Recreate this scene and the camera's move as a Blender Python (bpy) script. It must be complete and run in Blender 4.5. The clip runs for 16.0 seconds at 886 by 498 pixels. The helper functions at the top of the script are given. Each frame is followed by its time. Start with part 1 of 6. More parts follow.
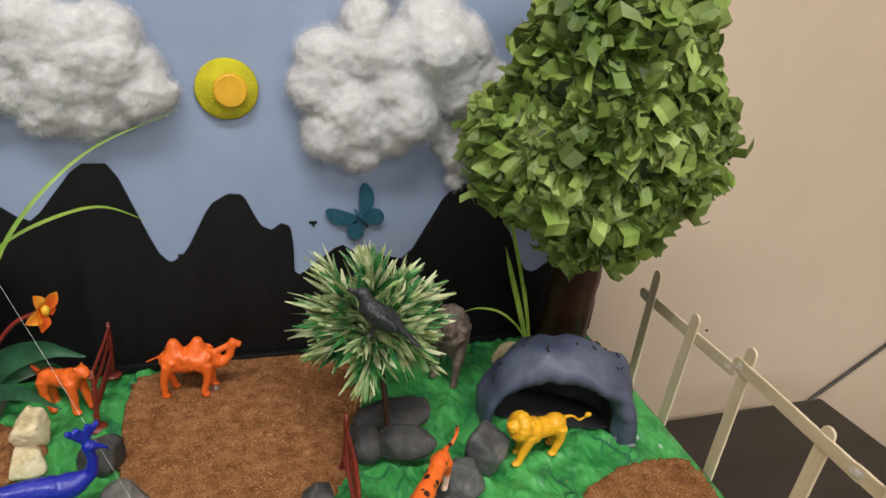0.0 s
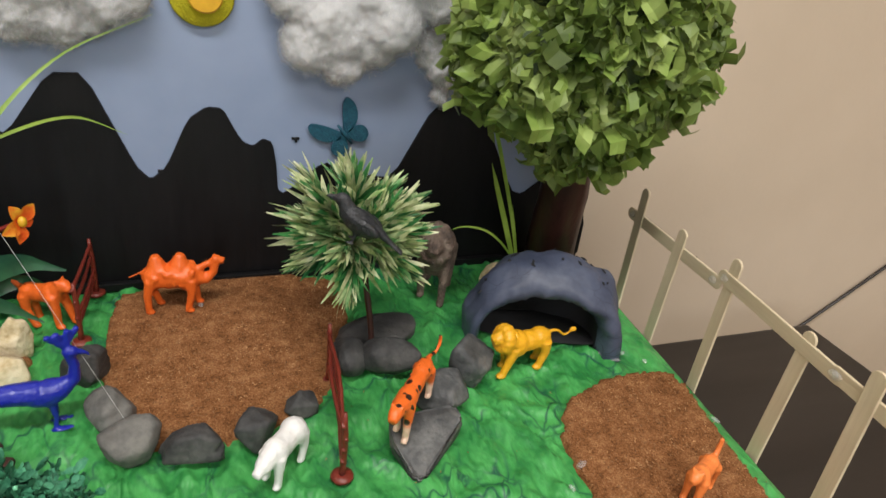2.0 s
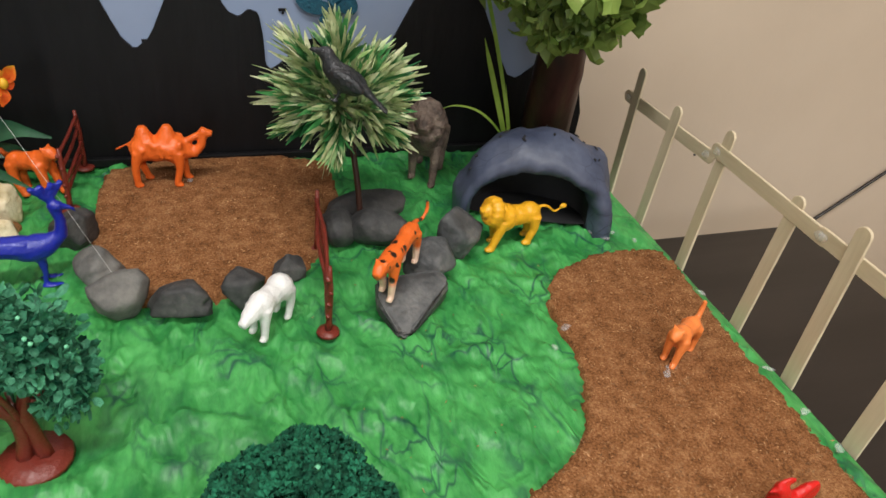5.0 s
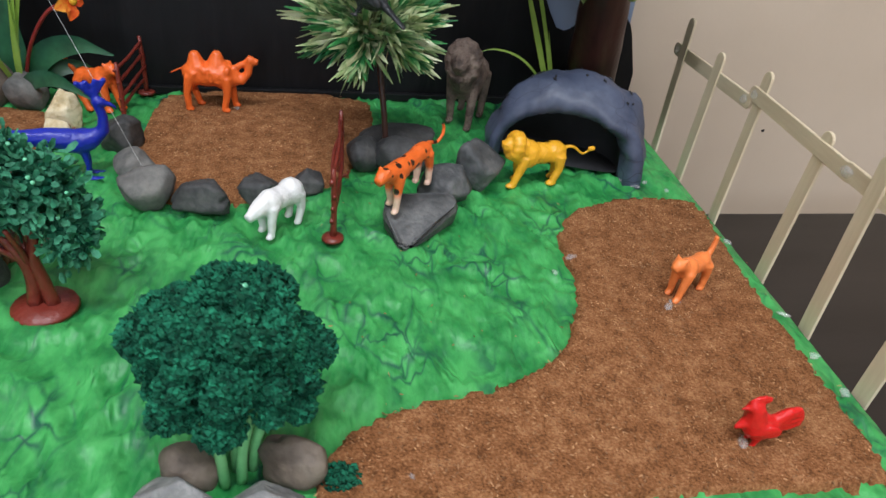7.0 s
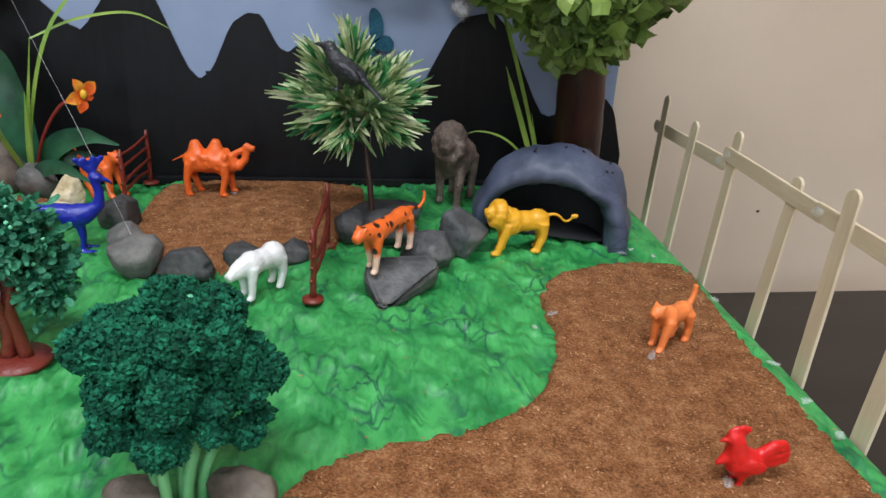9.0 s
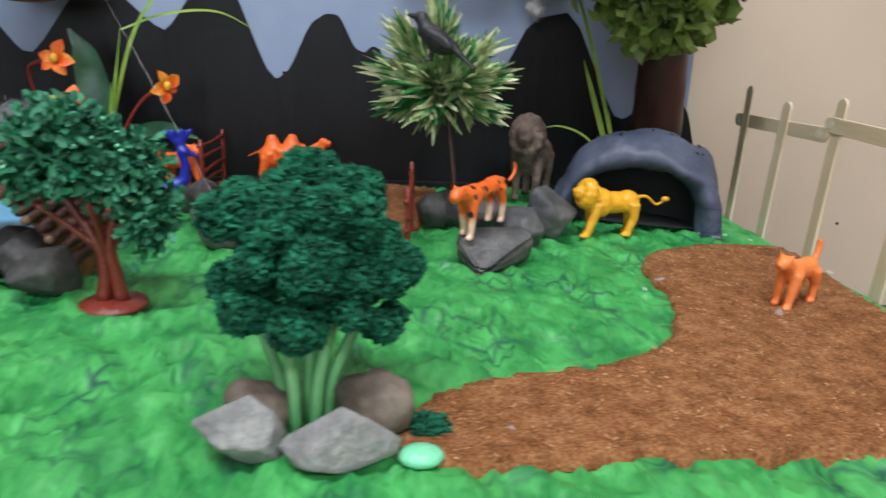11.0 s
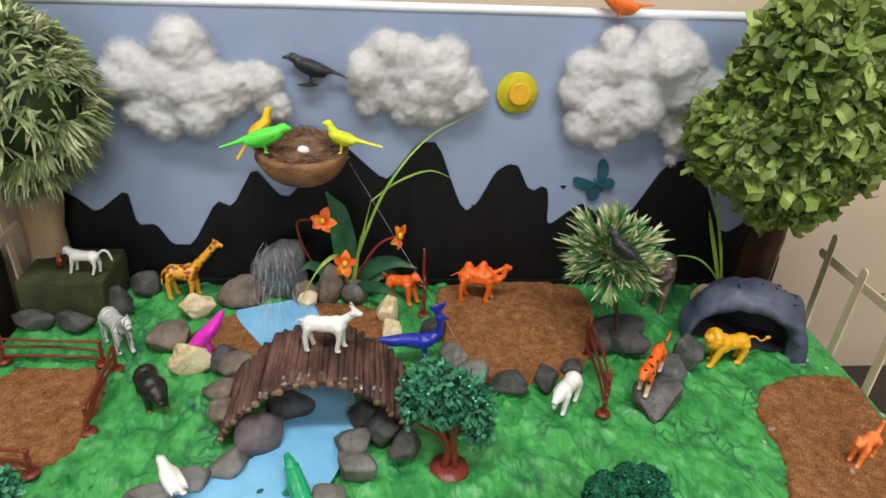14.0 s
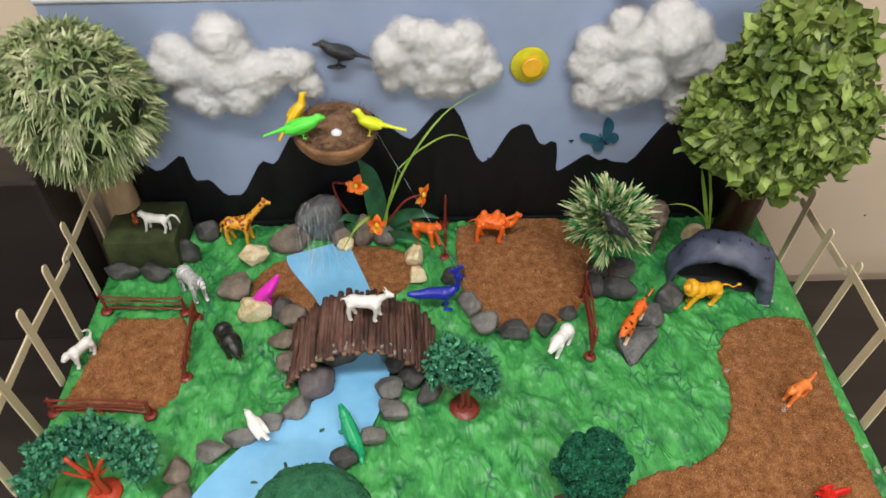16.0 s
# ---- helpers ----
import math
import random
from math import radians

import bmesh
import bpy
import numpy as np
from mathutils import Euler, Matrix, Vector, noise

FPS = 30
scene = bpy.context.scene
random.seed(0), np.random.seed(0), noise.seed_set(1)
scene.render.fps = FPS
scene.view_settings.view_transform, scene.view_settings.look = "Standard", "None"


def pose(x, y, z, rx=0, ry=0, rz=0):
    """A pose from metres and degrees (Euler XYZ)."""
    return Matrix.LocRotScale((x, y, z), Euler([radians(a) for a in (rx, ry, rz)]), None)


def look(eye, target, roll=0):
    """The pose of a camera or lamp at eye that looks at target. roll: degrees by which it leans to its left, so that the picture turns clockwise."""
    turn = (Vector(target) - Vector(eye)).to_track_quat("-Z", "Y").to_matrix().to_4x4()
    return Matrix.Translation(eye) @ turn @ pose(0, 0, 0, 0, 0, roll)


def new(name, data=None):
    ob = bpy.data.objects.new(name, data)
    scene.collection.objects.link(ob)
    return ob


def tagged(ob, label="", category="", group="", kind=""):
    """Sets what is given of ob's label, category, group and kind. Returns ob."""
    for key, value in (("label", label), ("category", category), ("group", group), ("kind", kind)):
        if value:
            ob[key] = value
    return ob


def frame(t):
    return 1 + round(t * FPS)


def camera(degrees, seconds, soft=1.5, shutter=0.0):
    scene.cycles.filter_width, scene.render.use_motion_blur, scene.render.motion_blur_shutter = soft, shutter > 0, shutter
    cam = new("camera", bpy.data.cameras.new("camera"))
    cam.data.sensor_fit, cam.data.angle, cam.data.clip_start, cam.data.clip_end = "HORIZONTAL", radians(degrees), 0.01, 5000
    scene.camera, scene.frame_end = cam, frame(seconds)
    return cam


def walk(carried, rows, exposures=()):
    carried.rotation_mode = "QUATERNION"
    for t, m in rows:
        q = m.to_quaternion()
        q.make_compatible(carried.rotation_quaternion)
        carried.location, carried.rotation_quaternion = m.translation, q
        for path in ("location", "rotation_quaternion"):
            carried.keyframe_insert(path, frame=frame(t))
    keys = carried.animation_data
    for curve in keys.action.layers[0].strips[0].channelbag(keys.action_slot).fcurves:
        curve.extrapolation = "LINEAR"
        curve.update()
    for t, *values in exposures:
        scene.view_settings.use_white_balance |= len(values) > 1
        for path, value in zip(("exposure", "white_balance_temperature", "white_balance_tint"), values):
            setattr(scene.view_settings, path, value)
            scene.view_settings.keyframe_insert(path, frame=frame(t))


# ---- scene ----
cam = camera(66.90, 16.0, shutter=0.5)
PATH = [  # seconds, eye, then yaw to the left, pitch up and roll in degrees
    (0, -0.0043, 0.0828, 0.3206, -22.02, -23.44, 7.10),
    (0.5, -0.0031, 0.0799, 0.3145, -22.31, -24.23, 7.16),
    (1, -0.0004, 0.0768, 0.3090, -22.86, -25.11, 7.37),
    (1.5, 0.0008, 0.0747, 0.3027, -22.73, -26.03, 7.25),
    (2, 0.0044, 0.0739, 0.2962, -22.97, -27.65, 7.36),
    (2.5, 0.0048, 0.0703, 0.2897, -23.35, -28.36, 7.66),
    (3, 0.0064, 0.0665, 0.2827, -23.77, -29.54, 8.12),
    (3.5, 0.0063, 0.0623, 0.2803, -23.43, -30.50, 8.04),
    (4, 0.0086, 0.0576, 0.2753, -23.52, -31.39, 7.97),
    (4.5, 0.0113, 0.0548, 0.2676, -24.00, -32.44, 8.22),
    (4.7, 0.0119, 0.0539, 0.2652, -23.88, -33.29, 8.27),
    (6.8, 0.0480, 0.0078, 0.2254, -16.71, -33.07, 8.11),
    (7, 0.0592, 0.0033, 0.2238, -13.75, -33.65, 6.97),
    (7.5, 0.0735, -0.0018, 0.2148, -12.36, -32.58, 6.06),
    (8, 0.0799, -0.0148, 0.2042, -11.38, -30.69, 5.25),
    (8.2, 0.0818, -0.0218, 0.2009, -10.20, -28.14, 5.10),
    (10.3, 0.0863, -0.0218, 0.1461, -11.12, -19.57, 2.22),
    (10.5, 0.0843, -0.0150, 0.1311, -9.77, -17.92, 1.96),
    (11, 0.0475, -0.0231, 0.1241, -7.44, -17.02, 2.76),
    (11.5, 0.0148, -0.0300, 0.1354, -5.46, -15.33, 3.53),
    (12, -0.0194, -0.0418, 0.1688, -4.15, -11.56, 3.15),
    (12.5, -0.0413, -0.0583, 0.2183, -4.26, -11.13, 4.19),
    (13, -0.0682, -0.0888, 0.2736, -4.09, -14.97, 3.05),
    (13.5, -0.1016, -0.0918, 0.3496, -8.54, -23.49, 3.55),
    (14, -0.1285, -0.0932, 0.3871, -7.07, -27.33, 3.67),
    (14.5, -0.1345, -0.0882, 0.4248, -9.16, -33.59, 3.85),
    (15, -0.1372, -0.0912, 0.4763, -7.59, -39.98, 3.13),
    (15.5, -0.1323, -0.0951, 0.5355, -5.61, -42.98, 3.83),
    (16, -0.1290, -0.0846, 0.5783, -5.39, -43.93, 2.43),
]
walk(cam, [(t, Matrix.Translation((x, y, z)) @ pose(0, 0, 0, 0, 0, yaw) @ pose(0, 0, 0, 90 + pitch, 0, 0) @ pose(0, 0, 0, 0, 0, roll)) for t, x, y, z, yaw, pitch, roll in PATH],
     [(0.0, 0.0, 6400, 10), (4.5, 0.0, 6450, 10), (7.0, 0.0, 5700, 10), (8.0, 0.0, 5700, 10), (10.5, 0.09, 5650, 10), (11.5, 0.22, 6000, 10), (12.5, 0.12, 6000, 10), (13.2, 0.0, 6150, 10), (14.0, 0.0, 6350, 10), (16.0, 0.0, 6400, 10)])


# ---- room light ----
world = bpy.data.worlds.new("world")
scene.world = world
world.use_nodes = True
wbg = world.node_tree.nodes["Background"]
wsky = world.node_tree.nodes.new("ShaderNodeTexSky")
wsky.sky_type, wsky.sun_disc = "NISHITA", False
wsky.sun_elevation, wsky.sun_rotation = radians(40), radians(200)
wbg.inputs[1].default_value = 0.06
world.node_tree.links.new(wsky.outputs[0], wbg.inputs[0])


def area_lamp(name, at, aim, sx, sy, watts, colour):
    data = bpy.data.lights.new(name, "AREA")
    data.shape, data.size, data.size_y, data.energy, data.color = "RECTANGLE", sx, sy, watts, colour
    ob = new(name, data)
    ob.matrix_world = look(at, aim)
    return ob


# assumed, unseen sources: two ceiling tubes and window daylight from behind the camera
area_lamp("assumed_ceiling_tube", (-0.30, -0.28, 1.66), (-0.30, -0.28, 0), 1.25, 0.16, 32, (1.0, 0.97, 0.92))
area_lamp("assumed_ceiling_tube", (0.6, -1.5, 1.66), (0.6, -1.5, 0), 1.25, 0.16, 36, (1.0, 0.97, 0.92))
area_lamp("assumed_daylight", (-1.0, -2.94, 0.75), (-0.6, 0.4, 0.1), 1.5, 1.2, 20, (0.92, 0.96, 1.0))

# ---- materials ----


def material(name, colours, scale=60.0, rough=0.6, bump=0.0, bump_scale=200.0, detail=4.0, stretch=(1, 1, 1), metal=0.0, spec=0.5, sheen=0.0, contrast=(0.35, 0.65), fine=0.25, vary=0.0, through_light=0.0):
    """A surface of two or three colours mixed by noise at two scales, with fine relief."""
    m = bpy.data.materials.new(name)
    m.use_nodes = True
    nt = m.node_tree
    n, link = nt.nodes, nt.links.new
    bsdf = n["Principled BSDF"]
    tc = n.new("ShaderNodeTexCoord")
    mp = n.new("ShaderNodeMapping")
    mp.inputs["Scale"].default_value = stretch
    link(tc.outputs["Object"], mp.inputs["Vector"])
    big = n.new("ShaderNodeTexNoise")
    big.inputs["Scale"].default_value, big.inputs["Detail"].default_value = scale, detail
    small = n.new("ShaderNodeTexNoise")
    small.inputs["Scale"].default_value, small.inputs["Detail"].default_value = scale * 6, 3
    link(mp.outputs[0], big.inputs["Vector"])
    link(mp.outputs[0], small.inputs["Vector"])
    mix = n.new("ShaderNodeMix")
    mix.inputs[0].default_value = fine
    link(big.outputs[0], mix.inputs[2])
    link(small.outputs[0], mix.inputs[3])
    ramp = n.new("ShaderNodeValToRGB")
    el = ramp.color_ramp.elements
    el[0].position, el[1].position = contrast
    el[0].color, el[1].color = (*colours[0], 1), (*colours[-1], 1)
    if len(colours) > 2:
        mid = el.new((contrast[0] + contrast[1]) / 2)
        mid.color = (*colours[1], 1)
    link(mix.outputs[0], ramp.inputs[0])
    out = ramp.outputs[0]
    if vary:
        geo = n.new("ShaderNodeNewGeometry")
        hsv = n.new("ShaderNodeHueSaturation")
        mr = n.new("ShaderNodeMapRange")
        mr.inputs[3].default_value, mr.inputs[4].default_value = 1 - vary, 1 + vary
        link(geo.outputs["Random Per Island"], mr.inputs[0])
        link(mr.outputs[0], hsv.inputs["Value"])
        link(out, hsv.inputs["Color"])
        out = hsv.outputs[0]
    link(out, bsdf.inputs["Base Color"])
    bsdf.inputs["Roughness"].default_value = rough
    bsdf.inputs["Metallic"].default_value = metal
    bsdf.inputs["Specular IOR Level"].default_value = spec
    if sheen:
        bsdf.inputs["Sheen Weight"].default_value = sheen
    if bump:
        tex = n.new("ShaderNodeTexNoise")
        tex.inputs["Scale"].default_value, tex.inputs["Detail"].default_value = bump_scale, 5
        link(mp.outputs[0], tex.inputs["Vector"])
        b = n.new("ShaderNodeBump")
        b.inputs["Strength"].default_value, b.inputs["Distance"].default_value = bump, 0.002
        link(tex.outputs[0], b.inputs["Height"])
        link(b.outputs[0], bsdf.inputs["Normal"])
    if through_light:
        tr = n.new("ShaderNodeBsdfTranslucent")
        link(out, tr.inputs["Color"])
        ms = n.new("ShaderNodeMixShader")
        ms.inputs[0].default_value = through_light
        link(bsdf.outputs[0], ms.inputs[1])
        link(tr.outputs[0], ms.inputs[2])
        link(ms.outputs[0], n["Material Output"].inputs["Surface"])
    return m


def plastic(name, c, rough=0.38, shade=0.8):
    """Moulded toy plastic: one colour with faint mottling and soft relief."""
    return material(name, [tuple(v * shade for v in c), c], scale=90, rough=rough, bump=0.35, bump_scale=420, contrast=(0.3, 0.6))


def clear(name, rough=0.05, ior=1.45):
    m = bpy.data.materials.new(name)
    m.use_nodes = True
    b = m.node_tree.nodes["Principled BSDF"]
    b.inputs["Transmission Weight"].default_value, b.inputs["Roughness"].default_value, b.inputs["IOR"].default_value = 1.0, rough, ior
    b.inputs["Base Color"].default_value = (0.97, 0.98, 0.98, 1)
    return m


MAT = {}
MAT["grass"] = material("painted green paper", [(0.010, 0.102, 0.032), (0.027, 0.215, 0.048), (0.070, 0.36, 0.088)], scale=36, rough=0.48, bump=0.6, bump_scale=110, stretch=(1.5, 0.8, 1), contrast=(0.24, 0.60), fine=0.30)
MAT["sand"] = material("brown sawdust", [(0.11, 0.044, 0.016), (0.235, 0.100, 0.038), (0.36, 0.18, 0.082)], scale=130, rough=0.95, bump=0.8, bump_scale=900, fine=0.55, spec=0.1)
MAT["chip"] = material("sawdust chips", [(0.14, 0.06, 0.025), (0.42, 0.24, 0.12)], scale=90, rough=0.95, vary=0.5, spec=0.1)
MAT["water"] = material("blue painted paper", [(0.15, 0.40, 0.66), (0.22, 0.50, 0.76)], scale=18, rough=0.3, bump=0.12, bump_scale=60)
MAT["black"] = material("black poster paper", [(0.003, 0.003, 0.0036), (0.007, 0.007, 0.008)], scale=22, rough=0.5, spec=0.25, bump=0.25, bump_scale=60, stretch=(2.5, 1, 0.5))
MAT["sky"] = material("pale grey blue chart paper", [(0.210, 0.268, 0.395), (0.258, 0.316, 0.450)], scale=7, rough=0.55, bump=0.12, bump_scale=18)
MAT["edge"] = material("white paper border", [(0.66, 0.70, 0.78), (0.76, 0.79, 0.85)], scale=20, rough=0.5)
MAT["cotton"] = material("cotton wool", [(0.76, 0.76, 0.76), (0.87, 0.87, 0.88)], scale=60, rough=1.0, bump=0.9, bump_scale=260, sheen=0.4, spec=0.05)
cb = MAT["cotton"].node_tree.nodes["Principled BSDF"]
cb.inputs["Subsurface Weight"].default_value, cb.inputs["Subsurface Scale"].default_value = 0.85, 1.0
cb.inputs["Subsurface Radius"].default_value = (0.011, 0.0105, 0.010)


def thinned(name, alpha):
    """The cotton again, teased out so that the sky shows through."""
    m = MAT["cotton"].copy()
    m.name = name
    m.node_tree.nodes["Principled BSDF"].inputs["Alpha"].default_value = alpha
    m.node_tree.nodes["Principled BSDF"].inputs["Subsurface Weight"].default_value = 0.0
    return m


MAT["cotton_a"], MAT["cotton_b"], MAT["cotton_c"], MAT["cotton_d"] = thinned("thin cotton", 0.5), thinned("thinner cotton", 0.32), thinned("wispy cotton", 0.20), thinned("wispiest cotton", 0.10)
MAT["wall"] = material("beige emulsion wall", [(0.53, 0.43, 0.325), (0.585, 0.48, 0.37)], scale=2.5, rough=0.75, bump=0.08, bump_scale=150, spec=0.2)
MAT["white"] = material("white ceiling paint", [(0.74, 0.73, 0.70), (0.8, 0.79, 0.77)], scale=3, rough=0.8)
MAT["floor"] = material("grey floor tile", [(0.30, 0.28, 0.25), (0.40, 0.37, 0.34)], scale=5, rough=0.35)
MAT["table"] = material("dark brown black table laminate", [(0.012, 0.009, 0.008), (0.022, 0.017, 0.015)], scale=9, rough=0.38, bump=0.05, bump_scale=300, stretch=(0.3, 3, 1))
MAT["stick"] = material("bare birch craft stick", [(0.54, 0.44, 0.29), (0.70, 0.60, 0.43)], scale=60, rough=0.6, bump=0.25, bump_scale=260, stretch=(1, 1, 0.12), vary=0.1)
def filmy(name, colour, alpha, rough):
    """Thin half-clear dried glue."""
    m = bpy.data.materials.new(name)
    m.use_nodes = True
    b = m.node_tree.nodes["Principled BSDF"]
    b.inputs["Base Color"].default_value, b.inputs["Alpha"].default_value = (*colour, 1), alpha
    b.inputs["Roughness"].default_value, b.inputs["Specular IOR Level"].default_value = rough, 0.9
    return m


MAT["glue"] = filmy("dried clear glue", (0.72, 0.74, 0.75), 0.22, 0.08)
MAT["strand"] = filmy("clear glue strand", (0.78, 0.83, 0.86), 0.11, 0.12)
MAT["thread"] = material("clear nylon thread", [(0.5, 0.5, 0.5), (0.65, 0.65, 0.65)], rough=0.25)
MAT["leafpaper"] = material("green crepe paper scraps", [(0.085, 0.145, 0.024), (0.185, 0.265, 0.055), (0.33, 0.41, 0.135)], scale=26, rough=0.5, vary=0.45, through_light=0.25, contrast=(0.3, 0.7), fine=0.1)
MAT["trunk"] = material("dark red brown paper trunk", [(0.022, 0.008, 0.006), (0.055, 0.020, 0.015)], scale=40, rough=0.4, bump=0.5, bump_scale=90, stretch=(1, 1, 0.3))
MAT["tan"] = material("tan paper trunk", [(0.30, 0.20, 0.11), (0.46, 0.33, 0.20)], scale=30, rough=0.7, bump=0.5, bump_scale=90, stretch=(1, 1, 0.3))
MAT["strawleaf"] = material("yellow green plastic grass", [(0.06, 0.14, 0.045), (0.26, 0.32, 0.14), (0.58, 0.60, 0.39)], scale=45, rough=0.5, vary=0.45, through_light=0.15, contrast=(0.3, 0.68))
MAT["bushleaf"] = material("variegated plastic leaf", [(0.012, 0.095, 0.03), (0.05, 0.22, 0.06), (0.50, 0.56, 0.30)], scale=34, rough=0.4, vary=0.35, through_light=0.15, contrast=(0.32, 0.66), fine=0.2)
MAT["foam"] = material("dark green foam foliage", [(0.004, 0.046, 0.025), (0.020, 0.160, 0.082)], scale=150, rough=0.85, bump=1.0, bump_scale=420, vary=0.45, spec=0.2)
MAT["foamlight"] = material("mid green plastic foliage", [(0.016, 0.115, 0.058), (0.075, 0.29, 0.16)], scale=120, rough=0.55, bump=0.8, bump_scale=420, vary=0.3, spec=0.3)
MAT["creamleaf"] = material("cream tipped plastic leaf", [(0.20, 0.34, 0.10), (0.52, 0.58, 0.30), (0.74, 0.74, 0.52)], scale=60, rough=0.4, vary=0.2, through_light=0.15)
MAT["mint"] = plastic("mint green plastic", (0.20, 0.62, 0.36))
MAT["stem"] = material("pale green plastic stem", [(0.10, 0.34, 0.12), (0.20, 0.50, 0.20)], scale=60, rough=0.45)
MAT["blade"] = material("yellow green plastic blade", [(0.16, 0.30, 0.03), (0.34, 0.48, 0.08)], scale=30, rough=0.4, through_light=0.15)
MAT["darkleaf"] = material("dark green plastic leaf", [(0.008, 0.045, 0.02), (0.03, 0.12, 0.05)], scale=40, rough=0.35)
MAT["petal"] = material("orange and yellow petal", [(0.72, 0.05, 0.012), (0.86, 0.16, 0.015), (0.9, 0.48, 0.04)], scale=60, rough=0.5, through_light=0.2)
MAT["crown_shade"] = material("dark green crown shade", [(0.018, 0.035, 0.008), (0.035, 0.06, 0.014)], scale=40, rough=0.7)
MAT["redstem"] = plastic("dark red plastic stem", (0.20, 0.02, 0.015))
MAT["slate"] = material("slate blue crumpled paper", [(0.034, 0.042, 0.074), (0.074, 0.088, 0.138)], scale=40, rough=0.5, bump=0.45, bump_scale=75)
MAT["den_shade_nick"] = material("black for den shade and nicks", [(0.01, 0.01, 0.011), (0.02, 0.02, 0.022)], scale=30, rough=0.8)
MAT["rock"] = material("dark grey pebble", [(0.020, 0.020, 0.021), (0.046, 0.045, 0.045), (0.088, 0.085, 0.082)], scale=55, rough=0.7, bump=0.5, bump_scale=240)
MAT["rock_slate"] = material("worn slate", [(0.036, 0.038, 0.040), (0.070, 0.072, 0.074), (0.14, 0.14, 0.138)], scale=45, rough=0.65, bump=0.6, bump_scale=260)
MAT["cut_wood"] = material("pale cut twig wood", [(0.11, 0.062, 0.035), (0.30, 0.19, 0.11)], scale=200, rough=0.85)
MAT["foamdome"] = material("mid green smooth foam", [(0.016, 0.095, 0.045), (0.036, 0.16, 0.080)], scale=140, rough=0.9, bump=0.8, bump_scale=480, spec=0.2)
MAT["rock_pale"] = material("grey pebble", [(0.078, 0.0764, 0.0718), (0.1326, 0.1287, 0.1209), (0.195, 0.1872, 0.1716)], scale=55, rough=0.75, bump=0.5, bump_scale=240)
MAT["rock_front"] = material("light grey weathered rock", [(0.12, 0.12, 0.12), (0.21, 0.21, 0.205), (0.31, 0.305, 0.295)], scale=70, rough=0.8, bump=0.8, bump_scale=260)
MAT["rock_brown"] = material("brown grey pebble", [(0.072, 0.056, 0.044), (0.136, 0.108, 0.084), (0.208, 0.168, 0.128)], scale=50, rough=0.75, bump=0.5, bump_scale=240)
MAT["rock_purple"] = material("mauve grey pebble", [(0.0638, 0.0527, 0.0578), (0.1275, 0.1062, 0.1148)], scale=50, rough=0.6, bump=0.4, bump_scale=240)
MAT["rock_yellow"] = material("cream limestone", [(0.40, 0.29, 0.13), (0.62, 0.52, 0.33), (0.74, 0.66, 0.48)], scale=60, rough=0.85, bump=0.8, bump_scale=260)
MAT["twig"] = material("brown twigs", [(0.026, 0.011, 0.008), (0.082, 0.036, 0.026), (0.155, 0.080, 0.060)], scale=70, rough=0.75, bump=0.8, bump_scale=320, vary=0.3, stretch=(1, 0.3, 1))
MAT["coir"] = material("coconut fibre", [(0.12, 0.062, 0.032), (0.30, 0.175, 0.095)], scale=120, rough=0.95, bump=1, bump_scale=500, vary=0.35)
MAT["shell"] = material("coconut shell", [(0.13, 0.058, 0.024), (0.31, 0.155, 0.068)], scale=60, rough=0.7, bump=0.6, bump_scale=300)
MAT["fence"] = plastic("red brown plastic fence", (0.17, 0.025, 0.015), 0.35)
MAT["box"] = material("dark olive sponge block", [(0.013, 0.020, 0.004), (0.042, 0.055, 0.012)], scale=50, rough=0.9, bump=0.6, bump_scale=500)
MAT["sunfelt"] = material("yellow green felt", [(0.40, 0.36, 0.01), (0.54, 0.48, 0.015)], scale=120, rough=0.95, bump=0.5, bump_scale=600)
MAT["suncap"] = material("orange yellow bottle cap", [(0.56, 0.30, 0.015), (0.72, 0.41, 0.025)], scale=60, rough=0.4)
MAT["teal"] = material("teal glitter felt", [(0.003, 0.048, 0.085), (0.008, 0.095, 0.145)], scale=300, rough=0.7, bump=0.6, bump_scale=700)


